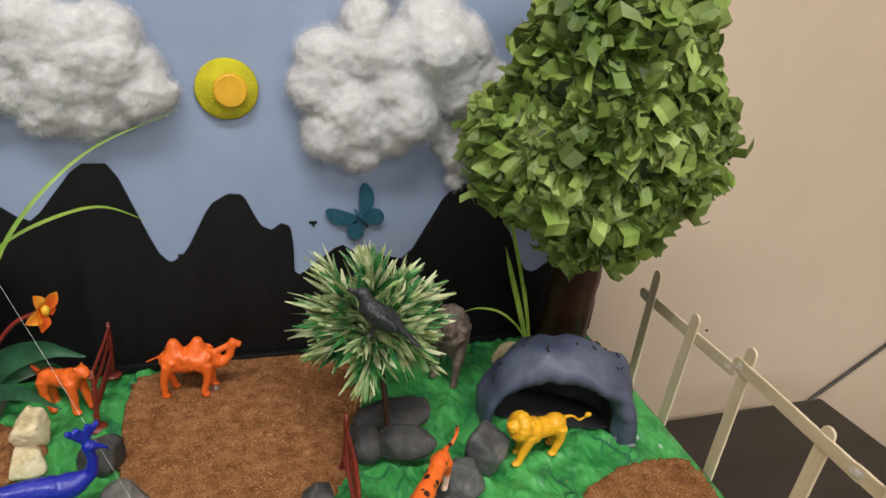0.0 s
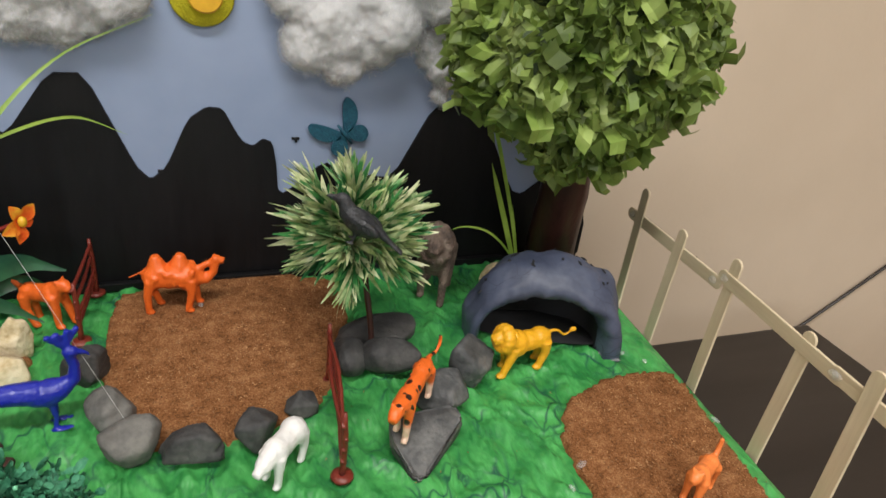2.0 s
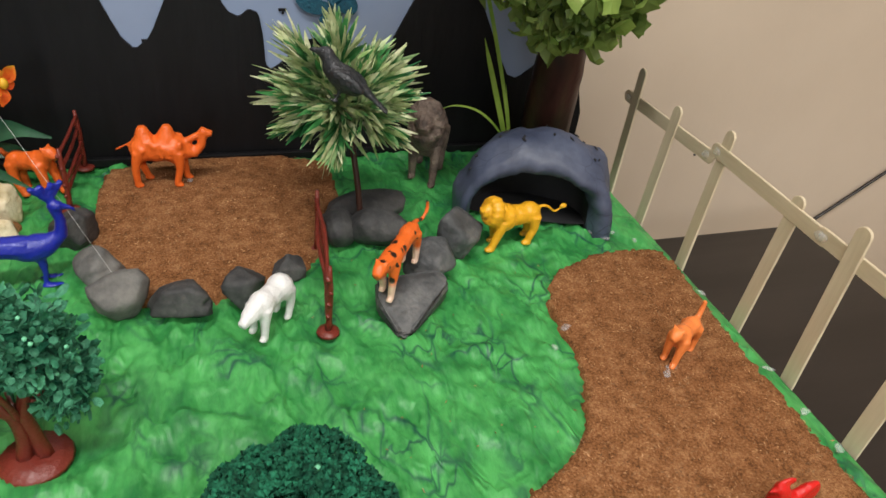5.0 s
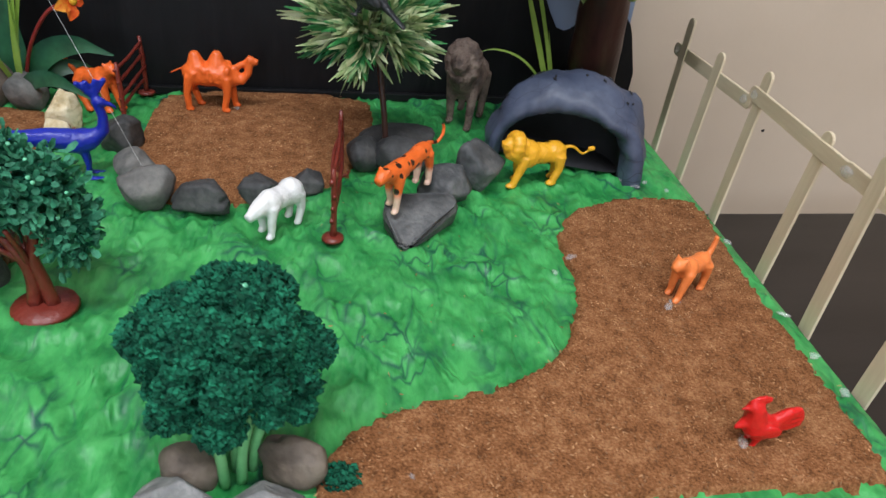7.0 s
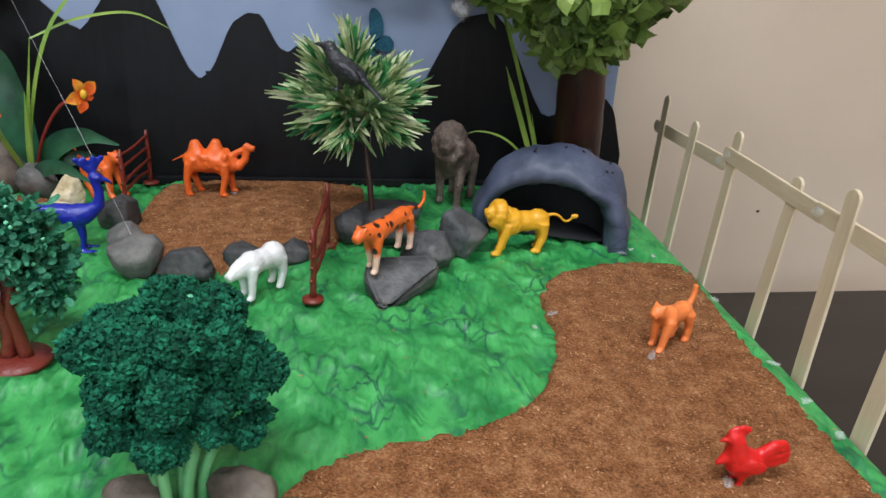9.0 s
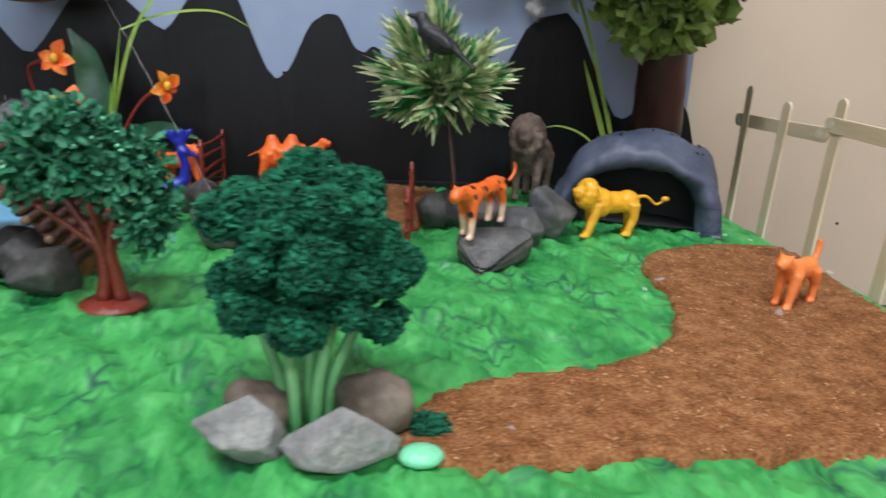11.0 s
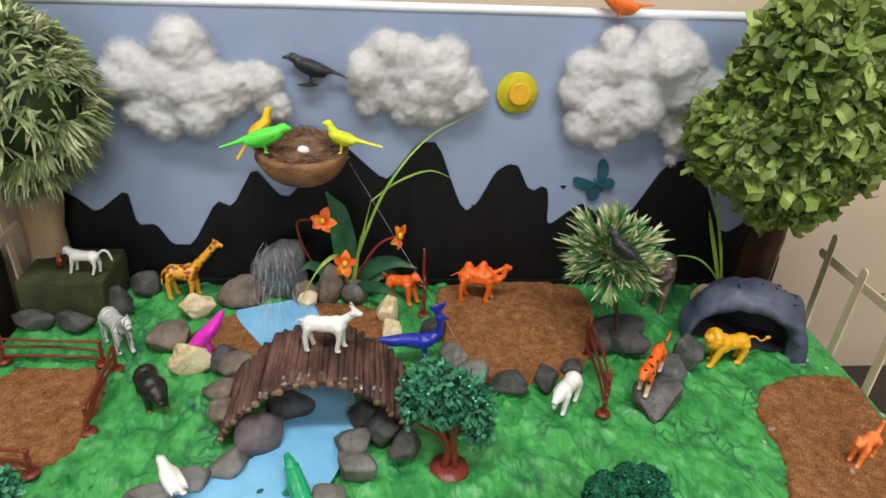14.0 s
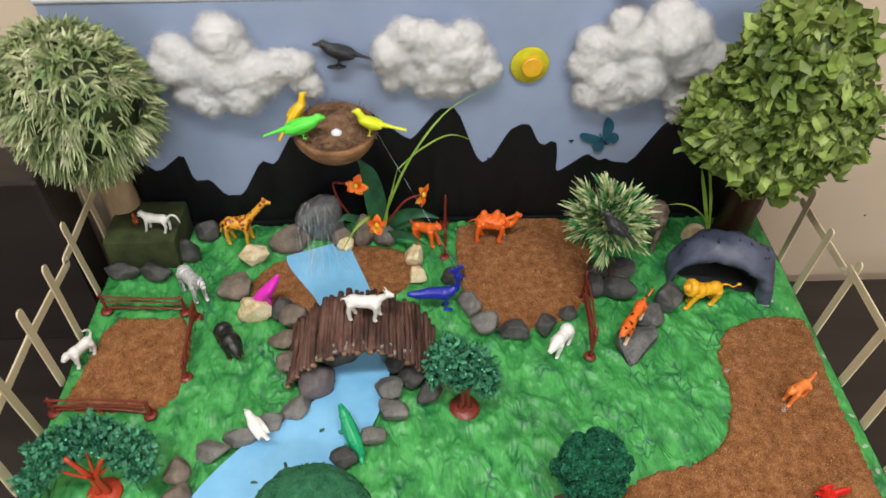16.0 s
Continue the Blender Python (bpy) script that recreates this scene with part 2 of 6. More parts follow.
def fold_shaded(m, scale, dark, width, relief, ridge):
    """Paints crumpled paper's fold shade into the colour as dark lines; adds relief."""
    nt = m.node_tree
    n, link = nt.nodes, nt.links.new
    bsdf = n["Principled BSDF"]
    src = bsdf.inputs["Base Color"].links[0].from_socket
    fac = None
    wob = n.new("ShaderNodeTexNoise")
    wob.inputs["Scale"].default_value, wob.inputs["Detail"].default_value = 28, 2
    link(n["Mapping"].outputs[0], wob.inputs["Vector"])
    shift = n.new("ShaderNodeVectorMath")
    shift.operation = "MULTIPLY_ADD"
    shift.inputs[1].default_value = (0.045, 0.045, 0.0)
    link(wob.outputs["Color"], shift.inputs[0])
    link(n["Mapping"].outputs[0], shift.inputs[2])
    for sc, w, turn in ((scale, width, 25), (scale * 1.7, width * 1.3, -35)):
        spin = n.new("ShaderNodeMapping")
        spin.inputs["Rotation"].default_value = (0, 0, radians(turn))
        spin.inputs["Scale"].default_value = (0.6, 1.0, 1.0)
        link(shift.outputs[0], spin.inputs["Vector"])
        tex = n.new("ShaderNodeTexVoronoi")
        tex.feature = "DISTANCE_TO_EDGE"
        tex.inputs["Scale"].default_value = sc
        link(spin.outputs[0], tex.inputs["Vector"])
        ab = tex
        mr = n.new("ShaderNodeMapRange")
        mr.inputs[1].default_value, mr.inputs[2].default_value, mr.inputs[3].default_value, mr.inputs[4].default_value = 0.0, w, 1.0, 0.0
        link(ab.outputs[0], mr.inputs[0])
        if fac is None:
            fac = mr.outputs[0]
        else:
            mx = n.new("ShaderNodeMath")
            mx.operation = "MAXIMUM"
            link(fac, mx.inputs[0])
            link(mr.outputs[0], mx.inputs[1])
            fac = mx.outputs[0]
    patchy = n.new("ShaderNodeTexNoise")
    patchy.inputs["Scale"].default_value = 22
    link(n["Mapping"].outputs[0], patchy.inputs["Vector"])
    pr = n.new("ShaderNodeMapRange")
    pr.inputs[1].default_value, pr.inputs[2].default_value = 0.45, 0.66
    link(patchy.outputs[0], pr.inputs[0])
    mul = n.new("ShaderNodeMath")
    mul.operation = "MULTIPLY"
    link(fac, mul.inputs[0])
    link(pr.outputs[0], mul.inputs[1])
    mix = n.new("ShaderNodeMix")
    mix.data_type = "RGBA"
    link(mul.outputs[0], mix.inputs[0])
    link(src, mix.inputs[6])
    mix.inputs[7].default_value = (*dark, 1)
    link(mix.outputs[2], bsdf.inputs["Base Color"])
    crest = n.new("ShaderNodeTexNoise")
    crest.noise_type = "RIDGED_MULTIFRACTAL"
    crest.inputs["Scale"].default_value, crest.inputs["Detail"].default_value = ridge, 4
    link(shift.outputs[0], crest.inputs["Vector"])
    bp = n.new("ShaderNodeBump")
    bp.inputs["Strength"].default_value, bp.inputs["Distance"].default_value = relief, 0.003
    link(crest.outputs[0], bp.inputs["Height"])
    link(n["Bump"].outputs[0], bp.inputs["Normal"])
    link(bp.outputs[0], bsdf.inputs["Normal"])


# fold shade painted into the lawn paper, then the den's slate paper
fold_shaded(MAT["grass"], 27, (0.006, 0.066, 0.044), 0.045, 0.75, 95)
fold_shaded(MAT["slate"], 24, (0.014, 0.017, 0.032), 0.010, 0.35, 40)

# ---- builders ----


def part(name, bm, mat, parent=None, label="", smooth=True):
    me = bpy.data.meshes.new(name)
    bm.to_mesh(me)
    bm.free()
    if smooth:
        me.shade_smooth()
    me.materials.append(mat)
    ob = new(name, me)
    if parent is not None:
        ob.parent = parent
    if label:
        ob["label"] = label
    return ob


def thing(name, label, category, m=None, group="", kind=""):
    ob = new(name)
    ob.empty_display_size = 0.01
    if m is not None:
        ob.matrix_world = m
    return tagged(ob, label, category, group, kind)


def single(name, bm, mat, label, category, m=None, group="", kind="", smooth=True):
    ob = part(name, bm, mat, smooth=smooth)
    if m is not None:
        ob.matrix_world = m
    return tagged(ob, label, category, group, kind)


def block(bm, lo, hi, bevel=0.0):
    g = bmesh.ops.create_cube(bm, size=1)["verts"]
    lo, hi = Vector(lo), Vector(hi)
    for v in g:
        v.co = Vector(((lo[i] + hi[i]) / 2 + v.co[i] * (hi[i] - lo[i]) for i in range(3)))
    if bevel:
        bmesh.ops.bevel(bm, geom=list({e for v in g for e in v.link_edges}), offset=bevel, segments=2, affect="EDGES", profile=0.6)
    return bm


def blob(bm, c, r, turn=(0, 0, 0), sub=2):
    m = Matrix.LocRotScale(c, Euler([radians(a) for a in turn]), r if isinstance(r, tuple) else (r, r, r))
    bmesh.ops.create_icosphere(bm, subdivisions=sub, radius=1, matrix=m)
    return bm


def tube(bm, pts, radii, seg=8, flat=1.0):
    """A tapered tube along points, with closed ends."""
    pts = [Vector(p) for p in pts]
    if not isinstance(radii, (list, tuple)):
        radii = [radii] * len(pts)
    rings, side = [], None
    for i, p in enumerate(pts):
        d = (pts[min(i + 1, len(pts) - 1)] - pts[max(i - 1, 0)]).normalized()
        if side is None:
            side = d.orthogonal().normalized()
        side = (side - d * side.dot(d)).normalized()
        up = d.cross(side)
        rings.append([bm.verts.new(p + radii[i] * (math.cos(a) * side + flat * math.sin(a) * up)) for a in (2 * math.pi * k / seg for k in range(seg))])
    for a, b in zip(rings, rings[1:]):
        for k in range(seg):
            bm.faces.new((a[k], a[(k + 1) % seg], b[(k + 1) % seg], b[k]))
    bm.faces.new(list(reversed(rings[0])))
    bm.faces.new(rings[-1])
    return bm


def curve_pts(pts, n=16):
    """A smooth path through a few points (Catmull-Rom)."""
    p = [Vector(q) for q in pts]
    p = [2 * p[0] - p[1]] + p + [2 * p[-1] - p[-2]]
    out = []
    for i in range(1, len(p) - 2):
        for k in range(n):
            t = k / n
            out.append(0.5 * (2 * p[i] + (p[i + 1] - p[i - 1]) * t + (2 * p[i - 1] - 5 * p[i] + 4 * p[i + 1] - p[i + 2]) * t * t + (3 * p[i] - p[i - 1] - 3 * p[i + 1] + p[i + 2]) * t ** 3))
    return out + [p[-2]]


def strip(bm, pts, widths, normal=(0, 0, 1), fold=0.15):
    """A leaf or blade: a ribbon along points with a folded middle rib."""
    pts = [Vector(p) for p in pts]
    rows = []
    for i, p in enumerate(pts):
        d = (pts[min(i + 1, len(pts) - 1)] - pts[max(i - 1, 0)]).normalized()
        side = d.cross(Vector(normal))
        side = side.normalized() if side.length > 1e-4 else d.orthogonal().normalized()
        up = side.cross(d)
        w = widths[i]
        rows.append((bm.verts.new(p - side * w), bm.verts.new(p - up * w * fold), bm.verts.new(p + side * w)))
    for a, b in zip(rows, rows[1:]):
        bm.faces.new((a[0], a[1], b[1], b[0]))
        bm.faces.new((a[1], a[2], b[2], b[1]))
    return bm


def pebble(bm, c, r, seed, rough=0.25, turn=0.0, sub=3, angular=0.0):
    """A stone: an uneven, partly flattened lump."""
    start = len(bm.verts)
    vs = bmesh.ops.create_icosphere(bm, subdivisions=sub, radius=1)["verts"]
    rnd = random.Random(seed)
    planes = [(Vector((rnd.gauss(0, 1), rnd.gauss(0, 1), rnd.gauss(0, 1))).normalized(), rnd.uniform(0.56, 0.82)) for _ in range(11)]
    off = Vector((seed * 3.7, seed * 1.3, seed * 2.1))
    rot = Euler((0, 0, radians(turn)))
    for v in vs:
        d = v.co.normalized()
        k = 1 + rough * noise.noise(d * 1.3 + off) + rough * 0.35 * noise.noise(d * 3.4 + off)
        if angular:
            for nrm, lim in planes:
                h = d.dot(nrm) * k
                if h > lim:
                    k *= 1 - angular * (1 - lim / h)
        p = Vector((d.x * r[0], d.y * r[1], d.z * r[2])) * k
        p.rotate(rot)
        v.co = Vector(c) + p
    return bm


def inside(poly, x, y):
    hit = False
    for (x1, y1), (x2, y2) in zip(poly, poly[1:] + poly[:1]):
        if (y1 > y) != (y2 > y) and x < (x2 - x1) * (y - y1) / (y2 - y1) + x1:
            hit = not hit
    return hit


def rounded(poly, rounds=3):
    """Corner cutting, which turns a coarse outline into a flowing one."""
    for _ in range(rounds):
        out = []
        for (x1, y1), (x2, y2) in zip(poly, poly[1:] + poly[:1]):
            out += [(0.75 * x1 + 0.25 * x2, 0.75 * y1 + 0.25 * y2), (0.25 * x1 + 0.75 * x2, 0.25 * y1 + 0.75 * y2)]
        poly = out
    return poly


def patch(poly, cell, height, grain, ragged=0.0):
    """A low heap inside an outline, with its rim drawn down to the ground."""
    bm = bmesh.new()
    xs, ys = [p[0] for p in poly], [p[1] for p in poly]
    x0, y0 = min(xs) - cell, min(ys) - cell
    nx, ny = int((max(xs) - x0) / cell) + 2, int((max(ys) - y0) / cell) + 2
    inn = {}
    for i in range(nx):
        for j in range(ny):
            x, y = x0 + i * cell, y0 + j * cell
            w = ragged * noise.noise(Vector((x * 160, y * 160, 3.0)))
            inn[i, j] = inside(poly, x + w, y + ragged * noise.noise(Vector((x * 160, y * 160, 9.0))))
    verts = {}
    for (i, j), ok in inn.items():
        if ok or any(inn.get((i + a, j + b)) for a in (-1, 0, 1) for b in (-1, 0, 1)):
            x, y = x0 + i * cell, y0 + j * cell
            z = height + grain * noise.noise(Vector((x * 420, y * 420, 1.0))) + grain * 1.2 * noise.noise(Vector((x * 60, y * 60, 5.0))) if ok else -0.002
            jx, jy = (cell * 0.25 * noise.noise(Vector((x * 900, y * 900, k))) for k in (2.0, 7.0))
            verts[i, j] = bm.verts.new((x + jx, y + jy, z))
    for (i, j) in verts:
        q = [verts.get(k) for k in ((i, j), (i + 1, j), (i + 1, j + 1), (i, j + 1))]
        if all(q) and any(inn.get(k) for k in ((i, j), (i + 1, j), (i + 1, j + 1), (i, j + 1))):
            bm.faces.new(q)
    return bm

# ---- the room ----
X0, X1, Y0, Y1 = -0.470, 0.343, 0.105, 0.572  # the model's base
TABLE = -0.10


def right_edge(y):
    """The base narrows a little towards the front."""
    return 0.322 + 0.0728 * (y - 0.105)


bm = bmesh.new()
block(bm, (-2.2, -3.05, -0.90), (2.4, 0.75, -0.85))
tagged(part("floor", bm, MAT["floor"], smooth=False), "grey tiled room floor", "floor", kind="structure")
# only wall_north is in view; other walls and ceiling close the room
for wname, lo, hi in (("wall_north", (-2.2, 0.60, -0.85), (2.4, 0.70, 1.75)), ("wall_west", (-2.3, -3.0, -0.85), (-2.2, 0.70, 1.75)), ("wall_east", (2.4, -3.0, -0.85), (2.5, 0.70, 1.75))):
    bm = bmesh.new()
    block(bm, lo, hi)
    tagged(part(wname, bm, MAT["wall"], smooth=False), "plain beige painted room wall", "wall", kind="structure")
# unseen wall, added with an opening for the assumed daylight
bm = bmesh.new()
for lo, hi in (((-2.2, -3.1, -0.85), (-1.8, -3.0, 1.75)), ((-0.2, -3.1, -0.85), (2.4, -3.0, 1.75)), ((-1.8, -3.1, -0.85), (-0.2, -3.0, 0.1)), ((-1.8, -3.1, 1.4), (-0.2, -3.0, 1.75))):
    block(bm, lo, hi)
tagged(part("wall_south", bm, MAT["wall"], smooth=False), "unseen beige room wall with an assumed window opening", "wall", kind="structure")
bm = bmesh.new()
block(bm, (-2.3, -3.1, 1.75), (2.5, 0.70, 1.80))
tagged(part("ceiling", bm, MAT["white"], smooth=False), "plain white ceiling", "ceiling", kind="structure")
# unseen housings added above the assumed tubes
for x, y in ((-0.30, -0.28), (0.6, -1.5)):
    bm = bmesh.new()
    block(bm, (x - 0.65, y - 0.09, 1.68), (x + 0.65, y + 0.09, 1.747), 0.008)
    single("ceiling_light", bm, MAT["white"], "long white housing of an assumed, unseen tube light", "ceiling light")

# black table on which the model stands
table = thing("table", "black laminate table with a square corner", "table", pose(0, 0, 0))
bm = bmesh.new()
block(bm, (-1.35, -0.25, TABLE - 0.035), (0.675, 0.535, TABLE), 0.003)
part("tabletop", bm, MAT["table"], table, smooth=False)
for x in (-1.28, 0.62):
    for y in (-0.18, 0.47):
        bm = bmesh.new()
        block(bm, (x - 0.025, y - 0.025, -0.85), (x + 0.025, y + 0.025, TABLE - 0.035), 0.003)
        part("leg", bm, MAT["table"], table, smooth=False)
# added block, filling in the dark background left of the board
bm = bmesh.new()
block(bm, (-1.30, 0.47, TABLE), (-0.488, 0.532, 0.150), 0.006)
single("dark_filler_block", bm, MAT["table"], "plain black block added for the dark background left of the board", "box", smooth=False)

# dark speck on the wall paint
bm = bmesh.new()
pebble(bm, (0.541, 0.5996, -0.036), (0.0019, 0.0006, 0.0015), 7, 0.4, 0, 2)
single("wall_speck", bm, MAT["table"], "tiny dark speck on the beige wall", "speck")

# cable along the wall
bm = bmesh.new()
tube(bm, curve_pts([(0.69, 0.596, -0.20), (0.76, 0.596, -0.15), (0.865, 0.596, -0.073), (1.0, 0.596, 0.03), (1.2, 0.596, 0.19)], 8), 0.0022, 6)
single("cable", bm, MAT["table"], "thin black cable running up the beige wall", "cable")

# carton base
base = thing("model_base", "black painted carton base of the model", "base", kind="structure")
bm = bmesh.new()
block(bm, (X0, Y0, TABLE), (X1, Y1 + 0.012, -0.004), 0.002)
for v in bm.verts:
    if v.co.x > 0:
        v.co.x += right_edge(v.co.y) - X1
part("carton", bm, MAT["black"], base, smooth=False)

# crumpled green paper over the base
bm = bmesh.new()
CELL = 0.0026
nx, ny = int((X1 - X0) / CELL) + 1, int((Y1 - Y0) / CELL) + 1
# sawdust areas
SANDS = [
    [(-0.050, 0.566), (0.112, 0.566), (0.112, 0.50), (0.100, 0.445), (0.080, 0.410), (0.050, 0.388), (0.005, 0.380), (-0.036, 0.390), (-0.056, 0.440), (-0.058, 0.50)],
    [(0.334, 0.380), (0.310, 0.388), (0.265, 0.384), (0.228, 0.365), (0.212, 0.330), (0.212, 0.300), (0.203, 0.265), (0.186, 0.236), (0.150, 0.212), (0.100, 0.206), (0.066, 0.186), (0.056, 0.150), (0.12, 0.152), (0.22, 0.150), (0.30, 0.145), (0.306, 0.156), (0.311, 0.207), (0.317, 0.270), (0.326, 0.330)],
    [(-0.442, 0.414), (-0.400, 0.411), (-0.358, 0.412), (-0.350, 0.350), (-0.352, 0.298), (-0.40, 0.295), (-0.460, 0.295), (-0.452, 0.350)],
    [(-0.300, 0.470), (-0.240, 0.520), (-0.150, 0.520), (-0.095, 0.495), (-0.115, 0.445), (-0.200, 0.400), (-0.262, 0.405), (-0.295, 0.430)],
]
mid = curve_pts([(-0.228, 0.515, 0.037), (-0.221, 0.497, 0.0385), (-0.193, 0.440, 0.031), (-0.176, 0.390, 0.030), (-0.168, 0.338, 0.029), (-0.188, 0.277, 0.033), (-0.238, 0.232, 0.040), (-0.278, 0.175, 0.045), (-0.290, 0.107, 0.045)], 10)
FLATS = [rounded(o, 1) for o in SANDS] + [[(p.x - p.z, p.y) for p in mid] + [(p.x + p.z, p.y) for p in reversed(mid)]]
grid = []
for i in range(nx + 1):
    col = []
    for j in range(ny + 1):
        y = Y0 + (Y1 - Y0) * j / ny
        x = X0 + (right_edge(y) - X0) * i / nx
        q = Vector((x + 0.25 * y, y * 0.6 - 0.1 * x, 0))
        q += 0.006 * Vector((noise.noise(q * 30), noise.noise(q * 30 + Vector((4, 4, 4))), 0))
        h = 0.0046 * (1 - 2.2 * abs(noise.noise(q * 36))) + 0.0034 * (1 - 2.6 * abs(noise.noise(Vector((q.x * 120, q.y * 75, 1)))))
        edge = min(x - X0, right_edge(y) - x, y - Y0)
        h = h * min(1, edge / 0.012) - 0.0040
        under = any(inside(o, x + a, y + b) for o in FLATS for a, b in ((0, 0), (0.006, 0), (-0.006, 0), (0, 0.006), (0, -0.006)))
        h = max(min(h, 0.0004) if under else min(h, 0.0028), -0.0026 + 0.0006 * noise.noise(q * 90))
        if i in (0, nx) or j == 0:
            h = -0.006
        wob = 0.0025 * noise.noise(Vector((x * 30, y * 30, 4)))
        col.append(bm.verts.new((x + (wob if i in (0, nx) else 0), y + (wob if j == 0 else 0), h)))
    grid.append(col)
for a, b in zip(grid, grid[1:]):
    for j in range(ny):
        bm.faces.new((a[j], b[j], b[j + 1], a[j + 1]))
tagged(part("ground", bm, MAT["grass"]), "crumpled green painted paper lawn with crease shade painted dark", "ground", kind="structure")

for outline in SANDS:
    shape = rounded(outline, 1)
    single("sawdust_area", patch(shape, 0.0020, 0.0034, 0.0004, 0.003), MAT["sand"], "patch of rough brown sawdust glued on the lawn", "sawdust", kind="structure")
rnd = random.Random(5)
bm = bmesh.new()
for outline in SANDS:
    shape = rounded(outline, 2)
    xs, ys = [p[0] for p in shape], [p[1] for p in shape]
    for _ in range(int(90000 * (max(xs) - min(xs)) * (max(ys) - min(ys)))):
        x, y = rnd.uniform(min(xs) - 0.004, max(xs) + 0.004), rnd.uniform(min(ys) - 0.004, max(ys) + 0.004)
        if not inside(shape, x, y) and rnd.random() < 0.985:
            continue
        a, l, w = rnd.uniform(0, math.pi), rnd.uniform(0.0005, 0.0016), rnd.uniform(0.0002, 0.0005)
        d, s = Vector((math.cos(a), math.sin(a), rnd.uniform(-0.4, 0.4))) * l, Vector((-math.sin(a), math.cos(a), 0)) * w
        c = Vector((x, y, 0.0034 if inside(shape, x, y) else 0.0012))
        top = bm.verts.new(c + Vector((0, 0, 0.0005)))
        q = [bm.verts.new(c + k) for k in (d, s, -d, -s)]
        for k in range(4):
            bm.faces.new((q[k], q[(k + 1) % 4], top))
single("sawdust_chips", bm, MAT["chip"], "loose pale wood chips scattered on the sawdust", "chips", kind="stuff", smooth=False)

# river of blue paper
bm = bmesh.new()
rows = []
for i, p in enumerate(mid):
    a, b = mid[max(i - 1, 0)], mid[min(i + 1, len(mid) - 1)]
    s = Vector((-(b.y - a.y), b.x - a.x, 0)).normalized()
    rows.append([bm.verts.new(Vector((p.x, p.y, 0.0050 + 0.0006 * noise.noise(Vector((p.x * 40, p.y * 40, k))))) + s * p.z * (k / 4 - 1)) for k in range(9)])
for a, b in zip(rows, rows[1:]):
    for k in range(8):
        bm.faces.new((a[k], a[k + 1], b[k + 1], b[k]))
tagged(part("water", bm, MAT["water"]), "light blue paper stream crossing the lawn", "stream", kind="structure")

# ---- backboard ----
board = thing("backboard", "tall board with pale blue sky paper and black mountains", "backboard", kind="structure")
bm = bmesh.new()
v = [bm.verts.new(p) for p in ((X0 - 0.005, Y1, 0.0), (X1 + 0.002, Y1, 0.0), (X1 - 0.002, Y1, 0.304), (X0 - 0.005, Y1, 0.288))]
f = bm.faces.new(v)
r = bmesh.ops.extrude_face_region(bm, geom=[f])
for g in r["geom"]:
    if isinstance(g, bmesh.types.BMVert):
        g.co.y += 0.012
bmesh.ops.recalc_face_normals(bm, faces=bm.faces)
part("sky_paper", bm, MAT["sky"], board, smooth=False)
bm = bmesh.new()
tube(bm, [(X0 - 0.006, Y1 + 0.002, 0.289), (-0.2, Y1 + 0.002, 0.2955), (0.1, Y1 + 0.002, 0.300), (X1, Y1 + 0.002, 0.305)], 0.0045, 8)
part("top_border", bm, MAT["edge"], board, "folded white paper border")

# black paper mountains: crests and saddles, joined by smooth slopes (place, height, roundness)
CRESTS = [(-0.475, 0.060), (-0.450, 0.108), (-0.428, 0.097), (-0.410, 0.079), (-0.376, 0.107), (-0.371, 0.066), (-0.352, 0.067), (-0.338, 0.043), (-0.317, 0.043), (-0.288, 0.095), (-0.272, 0.088),
          (-0.247, 0.134), (-0.223, 0.102), (-0.211, 0.101), (-0.163, 0.167), (-0.120, 0.127), (-0.109, 0.122), (-0.079, 0.164), (-0.058, 0.164), (-0.032, 0.097), (-0.023, 0.087), (-0.012, 0.096),
          (0.005, 0.133), (0.018, 0.142), (0.029, 0.141), (0.039, 0.121), (0.043, 0.115), (0.050, 0.112), (0.057, 0.118), (0.064, 0.115), (0.067, 0.097), (0.068, 0.076), (0.073, 0.072),
          (0.104, 0.099), (0.121, 0.088), (0.129, 0.091), (0.136, 0.087), (0.161, 0.083), (0.192, 0.146), (0.228, 0.154), (0.273, 0.068), (0.285, 0.064), (0.305, 0.080), (0.334, 0.084), (0.345, 0.072), (0.358, 0.030)]
bm = bmesh.new()
top = [(x, z + 0.0015) for x, z in CRESTS]
for _ in range(1):
    cut = [top[0]]
    for (xa, za), (xb, zb) in zip(top, top[1:]):
        cut += [(xa + (xb - xa) * 0.15, za + (zb - za) * 0.15), (xa + (xb - xa) * 0.85, za + (zb - za) * 0.85)]
    top = cut + [top[-1]]
fr = [(bm.verts.new((x, Y1 - 0.0025, 0.0)), bm.verts.new((x, Y1 - 0.0025 - 0.0008 * noise.noise(Vector((x * 60, 0, 2))), z))) for x, z in top]
for a, b in zip(fr, fr[1:]):
    bm.faces.new((a[0], b[0], b[1], a[1]))
r = bmesh.ops.extrude_face_region(bm, geom=list(bm.faces))
for g in r["geom"]:
    if isinstance(g, bmesh.types.BMVert):
        g.co.y += 0.002
bmesh.ops.recalc_face_normals(bm, faces=bm.faces)
part("mountains", bm, MAT["black"], board, "black paper mountain range", smooth=False)
bm = bmesh.new()
block(bm, (X0, Y1 - 0.009, -0.001), (0.352, Y1 - 0.004, 0.006), 0.001)
part("foot_strip", bm, MAT["black"], board, "glossy black tape along the foot", smooth=False)

